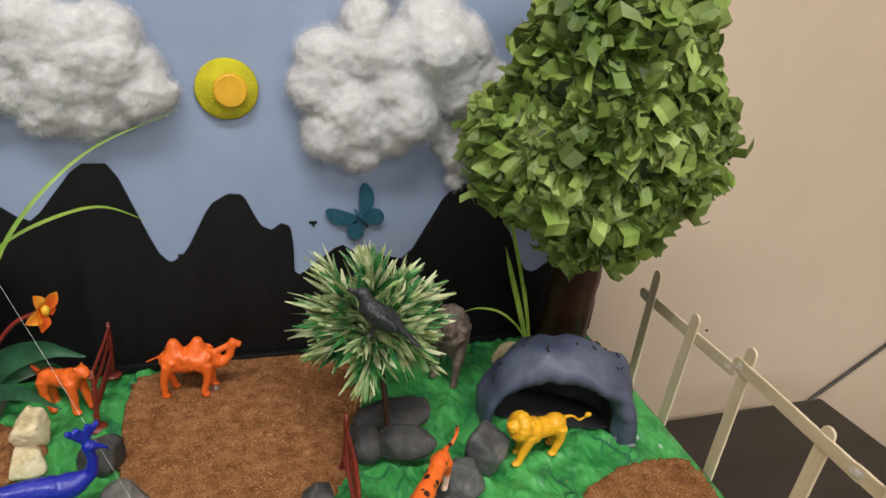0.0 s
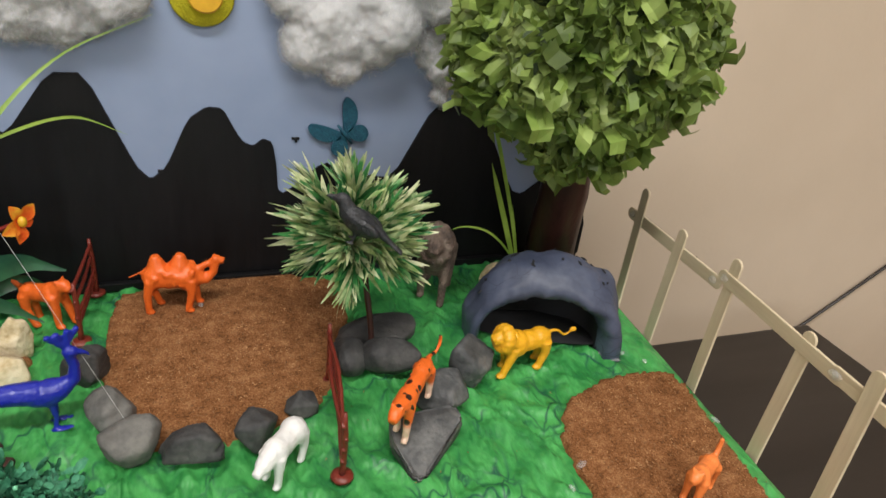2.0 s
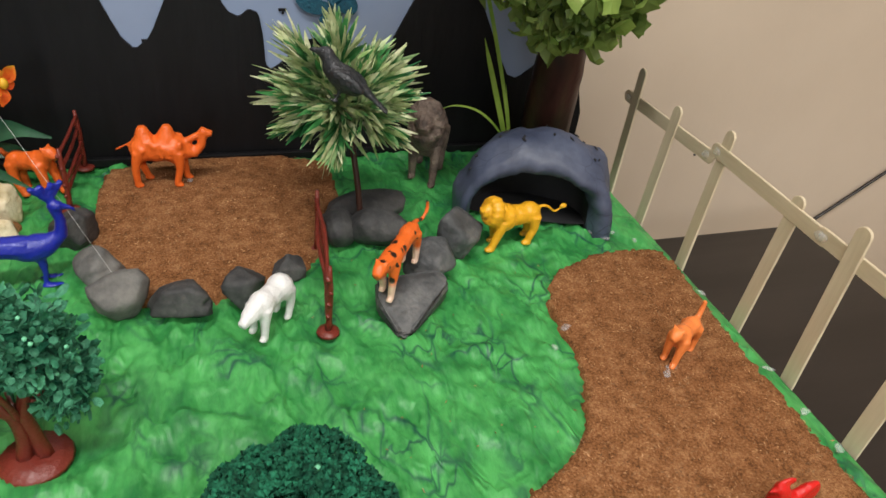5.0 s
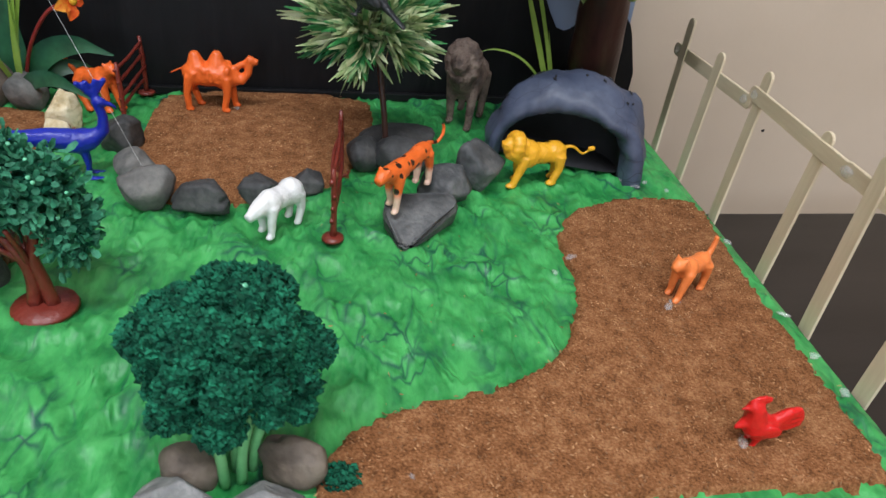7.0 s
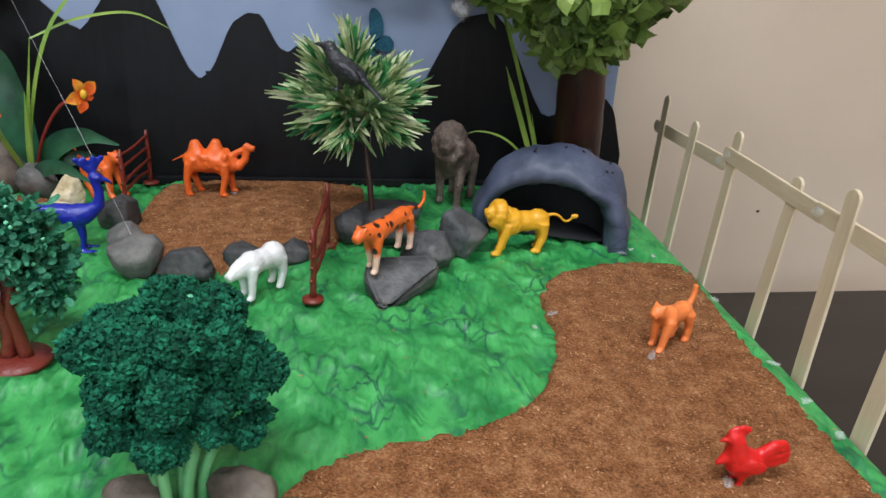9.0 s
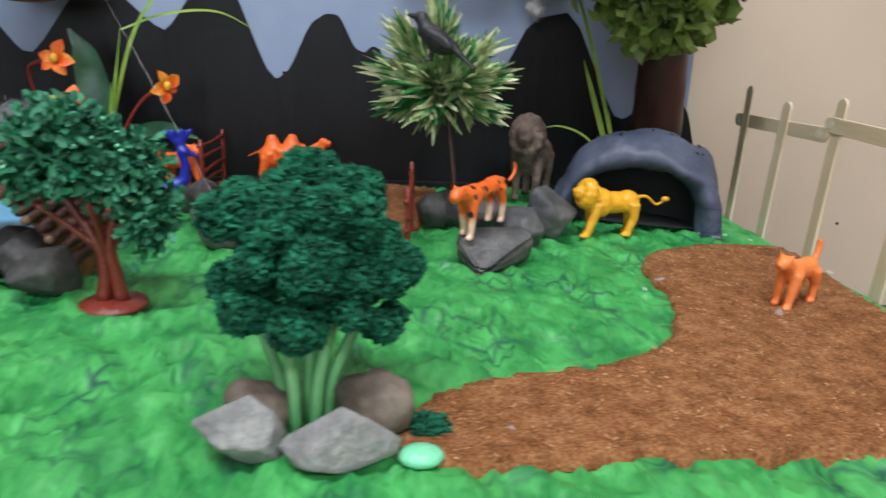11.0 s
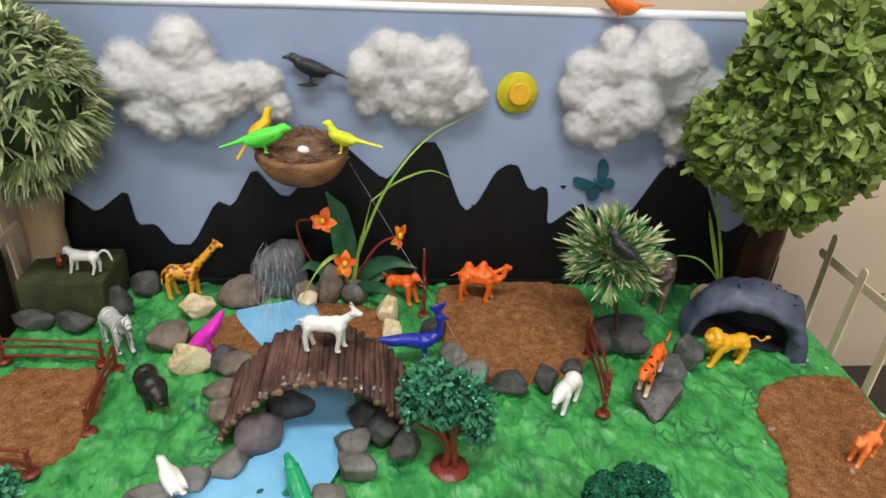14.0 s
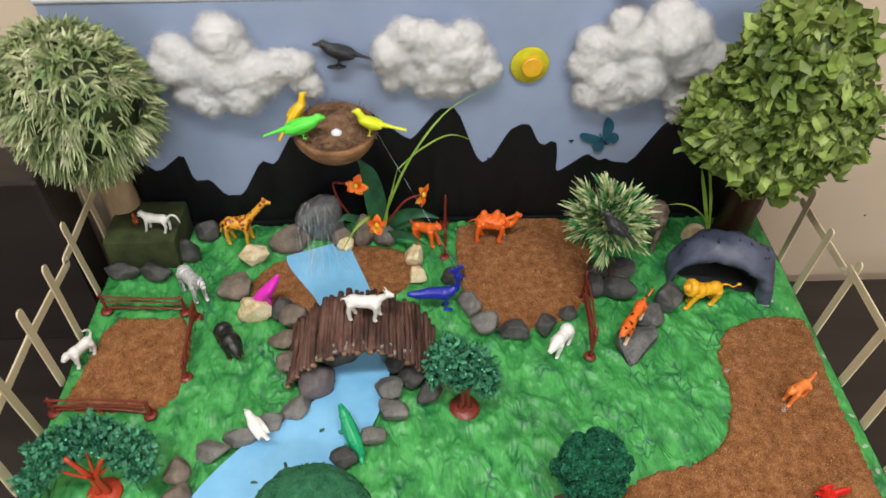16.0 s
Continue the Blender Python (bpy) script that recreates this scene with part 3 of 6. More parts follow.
# ---- stones ----


def stones(rows, mat, label, group, angular=0.0, rough=0.22):
    for k, (x, y, rx, ry, rz, turn) in enumerate(rows):
        bm = bmesh.new()
        pebble(bm, (0, 0, 0), (rx * 1.08, ry * 1.08, rz * 1.08), int(abs(x * 7919 + y * 104729) * 10) % 997 + k, rough, turn, 4, min(1.0, angular + 0.55))
        low = min(v.co.z for v in bm.verts)
        single("stone", bm, MAT[mat], label, "stone", pose(x, y, -low - 0.15 * rz), group)


RING = "stones round the sawdust enclosure"
stones([(-0.036, 0.384, 0.017, 0.014, 0.014, 10), (-0.050, 0.417, 0.013, 0.018, 0.012, 20)], "rock_pale", "smooth grey pebble at the rim of the sawdust", RING)
stones([(-0.004, 0.374, 0.019, 0.012, 0.012, 5)], "rock", "lumpy dark grey stone at the rim of the sawdust", RING, 0.3, 0.4)
stones([(0.031, 0.379, 0.016, 0.012, 0.013, 30), (0.061, 0.397, 0.012, 0.009, 0.008, 10), (-0.064, 0.455, 0.014, 0.013, 0.016, 40)], "rock", "black angular stone at the rim of the sawdust", RING, 0.7)
DEN = "rocks beside the den"
stones([(0.125, 0.460, 0.031, 0.020, 0.012, -5), (0.125, 0.427, 0.022, 0.014, 0.015, -8), (0.098, 0.435, 0.013, 0.017, 0.014, 20)], "rock", "smooth charcoal pebble under the bushy shrub", DEN)
stones([(0.178, 0.409, 0.020, 0.015, 0.021, 35), (0.148, 0.384, 0.020, 0.015, 0.015, -10)], "rock_slate", "grey angular rock beside the den", DEN, 0.7, 0.3)
PLANT = "stones round the orchid plant"
stones([(-0.143, 0.524, 0.014, 0.012, 0.016, 30)], "rock_pale", "oval pale grey pebble by the orchid", PLANT)
stones([(-0.168, 0.528, 0.017, 0.013, 0.022, 10)], "rock_brown", "upright dark brown pebble by the orchid", PLANT)
stones([(-0.193, 0.515, 0.013, 0.010, 0.010, 40), (-0.108, 0.492, 0.013, 0.011, 0.016, 0), (-0.106, 0.462, 0.012, 0.011, 0.012, 50)], "rock_yellow", "cream limestone lump beside the pool", PLANT, 0.3, 0.35)
POOL = "stones round the pool"
stones([(-0.300, 0.496, 0.022, 0.013, 0.013, 5), (-0.286, 0.414, 0.020, 0.017, 0.018, -15)], "rock_yellow", "rough cream limestone beside the pool", POOL, 0.4, 0.4)
stones([(-0.314, 0.447, 0.024, 0.018, 0.014, 10)], "rock_brown", "flat tan brown rock beside the pool", POOL, 0.5, 0.35)
stones([(-0.258, 0.412, 0.014, 0.013, 0.012, 0)], "rock", "dark grey stone below the pink bird", POOL)
BANK = "stones along the stream banks"
stones([(-0.243, 0.400, 0.016, 0.013, 0.015, 20), (-0.250, 0.372, 0.016, 0.013, 0.013, 0), (-0.243, 0.336, 0.014, 0.012, 0.015, 0)], "rock_brown", "brown grey stone at the foot of the bridge", BANK, 0.3)
stones([(-0.213, 0.312, 0.022, 0.018, 0.017, 25)], "rock_purple", "large mauve grey pebble on the stream bank", BANK)
stones([(-0.196, 0.345, 0.020, 0.014, 0.013, 0), (-0.127, 0.335, 0.016, 0.014, 0.013, 0)], "rock", "dark stone in the shade under the bridge", BANK)
stones([(-0.231, 0.288, 0.015, 0.012, 0.011, 30), (-0.253, 0.271, 0.014, 0.010, 0.010, 20), (-0.276, 0.256, 0.021, 0.010, 0.010, 15), (-0.306, 0.247, 0.020, 0.012, 0.010, 5)], "rock_pale", "grey stone lining the stream bank", BANK, 0.5)
stones([(-0.331, 0.226, 0.013, 0.013, 0.010, 0), (-0.328, 0.201, 0.015, 0.012, 0.010, 20), (-0.318, 0.178, 0.020, 0.012, 0.012, 0), (-0.335, 0.150, 0.016, 0.015, 0.012, 60)], "rock_brown", "brown grey stone lining the stream bank", BANK, 0.4)
stones([(-0.139, 0.303, 0.019, 0.013, 0.013, 30), (-0.136, 0.277, 0.018, 0.012, 0.012, -10), (-0.158, 0.252, 0.015, 0.011, 0.010, 20)], "rock_pale", "rounded grey stone lining the stream bank", BANK, 0.3)
stones([(-0.117, 0.318, 0.015, 0.013, 0.015, 0), (-0.098, 0.297, 0.018, 0.010, 0.014, 50), (-0.184, 0.232, 0.013, 0.011, 0.009, 10)], "rock", "dark grey stone lining the stream bank", BANK, 0.4)
LAWN = "stones round the green block"
stones([(-0.448, 0.476, 0.019, 0.010, 0.012, 0), (-0.408, 0.474, 0.021, 0.010, 0.012, 0)], "rock", "flat dark grey stone in front of the green block", LAWN, 0.4)
stones([(-0.377, 0.507, 0.014, 0.012, 0.017, 20), (-0.362, 0.540, 0.015, 0.012, 0.014, 30)], "rock", "squarish dark grey stone beside the green block", LAWN, 0.6)
FRONT = "stones round the broccoli shaped bush"
stones([(0.012, 0.160, 0.016, 0.010, 0.0095, -15), (0.041, 0.154, 0.0165, 0.010, 0.0135, 10)], "rock_front", "rough pale grey rock at the foot of the bush", FRONT, 0.55, 0.35)
stones([(0.015, 0.176, 0.012, 0.010, 0.010, 0), (0.054, 0.174, 0.014, 0.010, 0.0115, -20)], "rock_brown", "smooth brown pebble at the foot of the bush", FRONT)
stones([(0.245, 0.520, 0.014, 0.012, 0.014, 0)], "rock_yellow", "smooth cream pebble behind the den", DEN, 0.0, 0.1)

# flat three-cornered stone, its tip resting on the lawn
bm = bmesh.new()
r0 = [Vector(p) for p in ((0.104, 0.351, 0), (0.112, 0.325, 0), (0.118, 0.325, 0), (0.153, 0.357, 0), (0.151, 0.367, 0), (0.107, 0.365, 0))]
c0 = sum(r0, Vector()) / 6
rings = []
for z, k in ((0.0, 0.90), (0.45, 1.0), (0.85, 0.99), (1.0, 0.90)):
    rings.append([bm.verts.new(c0 + (p - c0) * k + Vector((0, 0, z * (0.006 + 0.34 * (p.y - 0.325)) + 0.0012 * noise.noise(p * 90)))) for p in r0])
for a, b in zip(rings, rings[1:]):
    for k in range(6):
        bm.faces.new((a[k], a[(k + 1) % 6], b[(k + 1) % 6], b[k]))
bm.faces.new(rings[-1])
bm.faces.new(list(reversed(rings[0])))
bmesh.ops.bevel(bm, geom=list(bm.edges), offset=0.002, segments=2, affect="EDGES")
single("stone", bm, MAT["rock_slate"], "flat three-cornered slate stone under the tiger", "stone", group=DEN)

# waterfall rock with its glue strands
fall = thing("waterfall_rock", "big grey rock with clear glue strands as a waterfall", "waterfall")
bm = bmesh.new()
pebble(bm, (-0.224, 0.537, 0.034), (0.031, 0.020, 0.044), 21, 0.2, 0, 4, 1.0)
part("upper_rock", bm, MAT["rock_slate"], fall)
bm = bmesh.new()
pebble(bm, (-0.256, 0.524, 0.011), (0.032, 0.018, 0.022), 33, 0.3, 20, 4, 0.9)
pebble(bm, (-0.198, 0.528, 0.010), (0.018, 0.016, 0.018), 35, 0.3, 0, 4, 0.9)
part("lower_rock", bm, MAT["rock_brown"], fall)
rnd = random.Random(8)
for k in range(32):
    x = rnd.uniform(-0.248, -0.204)
    bm = bmesh.new()
    h = rnd.uniform(0.040, 0.074)
    pts = curve_pts([(x * 0.7 - 0.068, 0.521, h), (x + rnd.uniform(-0.004, 0.004), 0.512, h - 0.014), (x + rnd.uniform(-0.008, 0.010), 0.500, 0.022), (x + rnd.uniform(-0.014, 0.026), rnd.uniform(0.452, 0.492), 0.0056)], 5)
    tube(bm, pts, [rnd.uniform(0.00012, 0.00042) for _ in pts], 5)
    part("glue_strand", bm, MAT["strand"], fall)

# ---- craft stick fences ----


def stick_mesh(length, width=0.0102, thick=0.0020):
    """A flat stick with round ends, standing along z from its lower end."""
    bm = bmesh.new()
    n, w = 8, width / 2
    outline = [(w * math.cos(a), length - w + w * math.sin(a)) for a in (math.pi * k / n for k in range(n + 1))]
    outline += [(-w * math.cos(a), w - w * math.sin(a)) for a in (math.pi * k / n for k in range(n + 1))]
    f = bm.faces.new([bm.verts.new((-thick / 2, y, z)) for y, z in outline])
    r = bmesh.ops.extrude_face_region(bm, geom=[f])
    bmesh.ops.translate(bm, vec=(thick, 0, 0), verts=[g for g in r["geom"] if isinstance(g, bmesh.types.BMVert)])
    bmesh.ops.recalc_face_normals(bm, faces=bm.faces)
    bmesh.ops.bevel(bm, geom=[e for e in bm.edges if abs(e.verts[0].co.x - e.verts[1].co.x) < 1e-6], offset=0.0004, segments=1, affect="EDGES")
    return bm


def stick_fence(x_at, posts, rails, side):
    fence = thing("stick_fence", "fence of bare wooden craft sticks glued to the base edge", "fence", group="craft stick fences")
    rr = random.Random(int(posts[0][0] * 1000))
    for y, top in posts:
        bm = stick_mesh(0.115)
        ob = part("post", bm, MAT["stick"], fence, smooth=False)
        ob.matrix_basis = pose(x_at(y) + side * 0.0013, y, top - 0.115, rr.uniform(-2, 2), side * rr.uniform(0, 2), rr.uniform(-6, 6))
    for y0, y1, z0, z1 in rails:
        bm = stick_mesh(math.hypot(y1 - y0, z1 - z0), 0.0100)
        ob = part("rail", bm, MAT["stick"], fence, smooth=False)
        a, b = Vector((x_at(y0) + side * 0.0036, y0, z0)), Vector((x_at(y1) + side * 0.0036, y1, z1))
        zax = (b - a).normalized()
        xax = Vector((side, 0, 0))
        xax = (xax - zax * xax.dot(zax)).normalized()
        ob.matrix_basis = Matrix.Translation(a) @ Matrix((xax, zax.cross(xax), zax)).transposed().to_4x4()
        for q in (a + (b - a) * 0.06, a + (b - a) * 0.93):
            bm = bmesh.new()
            pebble(bm, q - Vector((side * 0.0012, 0, 0)), (0.0013, 0.0035, 0.0028), int(q.y * 9000) % 300, 0.4, 0, 2)
            part("glue_blob", bm, MAT["glue"], fence, "clear dried glue blob")


stick_fence(lambda y: right_edge(y) + 0.0005, ((0.486, 0.104), (0.434, 0.096), (0.371, 0.103), (0.302, 0.095), (0.249, 0.104), (0.198, 0.100), (0.140, 0.102)), ((0.506, 0.378, 0.076, 0.079), (0.384, 0.268, 0.086, 0.083), (0.280, 0.168, 0.084, 0.082)), 1)
stick_fence(lambda y: -0.472, ((0.525, 0.102), (0.460, 0.104), (0.395, 0.101), (0.337, 0.105), (0.278, 0.102), (0.220, 0.104), (0.160, 0.101)), ((0.545, 0.430, 0.080, 0.072), (0.440, 0.330, 0.066, 0.070), (0.340, 0.235, 0.070, 0.066), (0.245, 0.140, 0.068, 0.066)), -1)

# ---- small red-brown plastic fences ----


def plastic_fence(a, b, height, label, group="red-brown plastic fences", rails=3, dishes=True):
    fence = thing("plastic_fence", label, "fence", group=group)
    a, b = Vector((*a, 0.001)), Vector((*b, 0.001))
    rr = random.Random(int(abs(a.x) * 5000))
    for q in (a, b):
        bm = bmesh.new()
        tube(bm, curve_pts([q, q + Vector((0.0006, 0, height * 0.5)), q + Vector((0, 0.001, height))], 3), [0.0021, 0.0019, 0.0017, 0.0018, 0.0019, 0.0016, 0.0012], 8)
        part("post", bm, MAT["fence"], fence)
        if dishes:
            bm = bmesh.new()
            tube(bm, [q + Vector((0, 0, 0)), q + Vector((0, 0, 0.0014)), q + Vector((0, 0, 0.0024))], [0.0068, 0.0064, 0.003], 14)
            part("foot", bm, MAT["fence"], fence, "round plastic foot")
    for k in range(rails):
        h = height * (0.25 + 0.62 * k / max(1, rails - 1))
        d = b - a
        across = Vector((d.y, -d.x, 0)).normalized()
        pts = curve_pts([a - d * 0.03 + across * rr.uniform(-0.001, 0.001) + Vector((0, 0, h + rr.uniform(-0.002, 0.002))), a + d * 0.5 + across * rr.uniform(-0.003, 0.003) + Vector((0, 0, h + rr.uniform(-0.001, 0.003))), b + d * 0.03 + across * rr.uniform(-0.001, 0.001) + Vector((0, 0, h + rr.uniform(-0.002, 0.002)))], 6)
        bm = bmesh.new()
        tube(bm, pts, [0.0011 + 0.0004 * rr.random() for _ in pts], 7)
        part("rail", bm, MAT["fence"], fence)
    return fence


plastic_fence((-0.452, 0.425), (-0.366, 0.420), 0.026, "red-brown plastic rail fence behind the small paddock")
plastic_fence((-0.352, 0.412), (-0.347, 0.332), 0.026, "red-brown plastic rail fence beside the small paddock")
plastic_fence((-0.464, 0.296), (-0.372, 0.289), 0.024, "red-brown plastic rail fence before the small paddock")
plastic_fence((0.074, 0.341), (0.082, 0.424), 0.046, "tall red-brown plastic fence section seen end on", rails=4)
plastic_fence((-0.072, 0.498), (-0.068, 0.560), 0.046, "dark red plastic fence section by the orange cat", rails=4)

# ---- twig bridge ----
bridge = thing("twig_bridge", "arched footbridge of brown twigs over the blue stream", "bridge")
XA, XB, YF, YB, APEX = -0.243, -0.092, 0.312, 0.386, 0.058


def arch(u):
    """Place on the arch for u from 0 to 1."""
    x = XA + (XB - XA) * u
    return x, 0.006 + APEX * (1 - (2 * u - 1) ** 2) ** 0.8


rnd = random.Random(11)
NT = 38
for k in range(NT):
    u = (k + 0.5) / NT
    x, z = arch(u)
    bm = bmesh.new()
    r = rnd.uniform(0.0022, 0.0039)
    y0, y1 = YF - rnd.uniform(0, 0.006), YB + rnd.uniform(-0.006, 0.006)
    pts = curve_pts([(x + rnd.uniform(-0.001, 0.001), y0, z + rnd.uniform(-0.001, 0.001)), (x + rnd.uniform(-0.0015, 0.0015), (y0 + y1) / 2, z + rnd.uniform(0, 0.0015)), (x + rnd.uniform(-0.0015, 0.0015), y1, z + rnd.uniform(-0.001, 0.001))], 4)
    tube(bm, pts, [r * rnd.uniform(0.75, 1.2) for _ in pts], 7)
    twig = part("twig", bm, MAT["twig"], bridge)
    if rnd.random() < 0.35:
        continue
    bm = bmesh.new()
    e = pts[0]
    tube(bm, [e + Vector((0, 0.0004, 0)), e + Vector((0, -0.0006, 0)), e + Vector((0, -0.0010, 0))], [r * 0.95, r * 0.9, r * 0.5], 7)
    part("cut_end", bm, MAT["cut_wood"], twig, "pale cut twig end")
bm = bmesh.new()
low, high = [], []
for k in range(25):
    x, z = arch(k / 24)
    for y, store in ((YF + 0.002, low), (YB - 0.004, high)):
        store.append((bm.verts.new((x, y, z - 0.0025)), bm.verts.new((x, y, max(0.0005, z - 0.006)))))
for k in range(24):
    a, b, c, d = low[k], low[k + 1], high[k], high[k + 1]
    bm.faces.new((a[0], b[0], d[0], c[0]))
    bm.faces.new((a[1], c[1], d[1], b[1]))
    bm.faces.new((a[0], a[1], b[1], b[0]))
    bm.faces.new((c[0], d[0], d[1], c[1]))
part("deck", bm, MAT["shell"], bridge, "brown card deck under the twigs")
for k in range(14):
    u = rnd.uniform(0.1, 0.9)
    x, z = arch(u)
    bm = bmesh.new()
    pebble(bm, (x, YF - 0.001 + rnd.uniform(0, 0.01), z + 0.002), (0.002, 0.003, 0.0012), k, 0.4, rnd.uniform(0, 180), 2)
    part("glue_blob", bm, MAT["glue"], bridge, "clear dried glue blob")

# ---- den ----
den = thing("animal_den", "cave den of crumpled slate blue paper with a dark opening", "cave", pose(0.254, 0.440, 0, 0, 0, -22))


def den_shell():
    """A low dome, open in front, of pasted crumpled paper."""
    bm = bmesh.new()
    rows = []
    nj = 44
    for i in range(25):
        v = i / 24
        depth = -0.016 + 0.064 * v
        k = max(0.03, math.sqrt(max(0.0, 1 - max(0.0, (v - 0.36) / 0.64) ** 2))) * (0.965 + 0.035 * min(1, v / 0.3))
        tall = k * (0.86 + 0.14 * math.sin(math.pi / 2 * min(1, v / 0.30)))
        row = []
        for j in range(nj + 1):
            a = math.pi * j / nj
            p = Vector((-math.cos(a) * 0.061 * k - 0.003, depth, math.sin(a) ** 0.78 * 0.071 * tall))
            n1 = 0.0030 * noise.noise(p * 45) + 0.0050 * (0.45 - noise.voronoi(p * 52)[0][0]) + 0.0009 * (1 - 2 * abs(noise.noise(p * 190)))
            p += Vector((p.x, 0, p.z)).normalized() * n1 + Vector((0, 0.7 * n1, 0))
            p.z = max(p.z, -0.002)
            row.append(bm.verts.new(p))
        rows.append(row)
    for a, b in zip(rows, rows[1:]):
        for j in range(nj):
            bm.faces.new((a[j], a[j + 1], b[j + 1], b[j]))
    return bm, rows, nj


def den_mouth(j, nj, k=1.0):
    a = math.pi * j / nj
    return Vector((-math.cos(a) * 0.045 * k - 0.007, 0, max(-0.002, math.sin(a) ** 0.66 * 0.044 * k - 0.004 * math.cos(a) * math.sin(a))))


bm, outer, NJ = den_shell()
NICKS = [[v.co.copy() for v in row] for row in outer]
lips = [outer[0]]
for f, out in ((0.35, -0.006), (0.7, -0.006), (1.0, 0.004)):
    row = []
    for j in range(NJ + 1):
        p = outer[0][j].co.lerp(den_mouth(j, NJ) + Vector((0, -0.010, 0)), f) + Vector((0, out, 0))
        d = 0.0016 * noise.noise(p * 90) + 0.0012 * (1 - 2 * abs(noise.noise(p * 170)))
        row.append(bm.verts.new(p + Vector((d * 0.4, d, d * 0.8 if p.z > 0.004 else 0))))
    lips.append(row)
for a, b in zip(lips, lips[1:]):
    for j in range(NJ):
        bm.faces.new((a[j + 1], a[j], b[j], b[j + 1]))
bmesh.ops.recalc_face_normals(bm, faces=bm.faces)
part("paper_shell", bm, MAT["slate"], den)
# near-black inner surface puts the den's inside shade into colour
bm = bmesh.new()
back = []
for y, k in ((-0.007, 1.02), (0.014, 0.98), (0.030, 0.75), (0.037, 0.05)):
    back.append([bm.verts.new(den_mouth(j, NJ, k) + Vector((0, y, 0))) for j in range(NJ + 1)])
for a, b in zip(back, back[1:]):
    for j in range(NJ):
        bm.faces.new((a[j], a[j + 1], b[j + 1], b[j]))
# near-black floor sheet, standing for shade on the den floor
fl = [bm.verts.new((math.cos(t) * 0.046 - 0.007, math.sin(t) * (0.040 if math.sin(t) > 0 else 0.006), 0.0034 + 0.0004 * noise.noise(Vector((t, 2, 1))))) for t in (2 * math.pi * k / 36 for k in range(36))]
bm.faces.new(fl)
part("lining", bm, MAT["den_shade_nick"], den, "dark inner surface standing for the shade in the den")
rr = random.Random(17)
for _ in range(16):
    j, i = rr.randrange(6, NJ - 5), rr.randrange(2, 14)
    bm = bmesh.new()
    c = NICKS[i][j]
    n = Vector((c.x, 0.15 * c.y, c.z + 0.004)).normalized()
    u = n.cross(Vector((rr.gauss(0, 1), rr.gauss(0, 1), rr.gauss(0, 1)))).normalized()
    w = n.cross(u)
    L, k = rr.uniform(0.0016, 0.0040), rr.uniform(0.0006, 0.0014)
    lo = [bm.verts.new(c + n * 0.0002 + q) for q in (-u * L, -w * k, u * L, w * k)]
    hi = [bm.verts.new(c + n * 0.0010 + q * 0.8) for q in (-u * L, -w * k, u * L, w * k)]
    for k in range(4):
        bm.faces.new((lo[k], lo[(k + 1) % 4], hi[(k + 1) % 4], hi[k]))
    bm.faces.new(hi)
    part("paper_nick", bm, MAT["den_shade_nick"], den, "small dark torn nick in the paper", smooth=False)

# ---- green block ----
bm = bmesh.new()
block(bm, (-0.464, 0.490, 0.0), (-0.384, 0.563, 0.044), 0.003)
bmesh.ops.subdivide_edges(bm, edges=list(bm.edges), cuts=3, use_grid_fill=True)
for v in bm.verts:
    v.co += 0.0012 * Vector((noise.noise(v.co * 90), noise.noise(v.co * 90 + Vector((3, 1, 2))), noise.noise(v.co * 90 + Vector((8, 5, 1)))))
single("foam_block", bm, MAT["box"], "dark olive green foam block under the white horse", "block")

# ---- nest ----
nest = thing("bird_nest", "half coconut shell nest filled with brown fibre", "nest", pose(-0.192, 0.5255, 0.139, 5, 0, 0))
bm = bmesh.new()
rows = []
for i in range(13):
    a = math.pi / 2 * i / 12
    rows.append([bm.verts.new((0.044 * math.sin(a) ** 0.8 * math.cos(t) * (1 + 0.03 * noise.noise(Vector((math.cos(t) * 2, math.sin(t) * 2, a)))), 0.043 * math.sin(a) ** 0.8 * math.sin(t), 0.036 * (1 - math.cos(a)))) for t in (2 * math.pi * k / 40 for k in range(40))])
rows.append([bm.verts.new((v.co.x * 0.92, v.co.y * 0.92, v.co.z + 0.0005)) for v in rows[-1]])
rows.append([bm.verts.new((v.co.x * 0.9, v.co.y * 0.9, 0.022)) for v in rows[-1]])
for a, b in zip(rows, rows[1:]):
    for k in range(40):
        bm.faces.new((a[k], a[(k + 1) % 40], b[(k + 1) % 40], b[k]))
bm.faces.new(list(reversed(rows[0])))
bmesh.ops.recalc_face_normals(bm, faces=bm.faces)
part("shell", bm, MAT["shell"], nest)
bm = bmesh.new()
pebble(bm, (0, 0, 0.027), (0.039, 0.038, 0.012), 4, 0.25, 0, 4)
part("filling", bm, MAT["coir"], nest, "brown fibre filling")
bm = bmesh.new()
for _ in range(520):
    t, q = rnd.uniform(0, 2 * math.pi), math.sqrt(rnd.random()) * 0.042
    p = Vector((q * math.cos(t), q * math.sin(t), 0.0375 - 0.005 * rnd.random() + (0.002 if q > 0.034 else 0)))
    d = Vector((rnd.gauss(0, 1), rnd.gauss(0, 1), rnd.gauss(0, 0.25))).normalized() * rnd.uniform(0.004, 0.010)
    tube(bm, [p - d, p + Vector((0, 0, 0.001)), p + d], [0.0002, 0.0004, 0.0002], 3)
part("fibres", bm, MAT["coir"], nest, "loose coconut fibres")
bm = bmesh.new()
blob(bm, (0.002, -0.012, 0.0372), (0.006, 0.005, 0.0045))
part("egg", bm, MAT["edge"], nest, "small white egg")

# ---- sky decorations ----


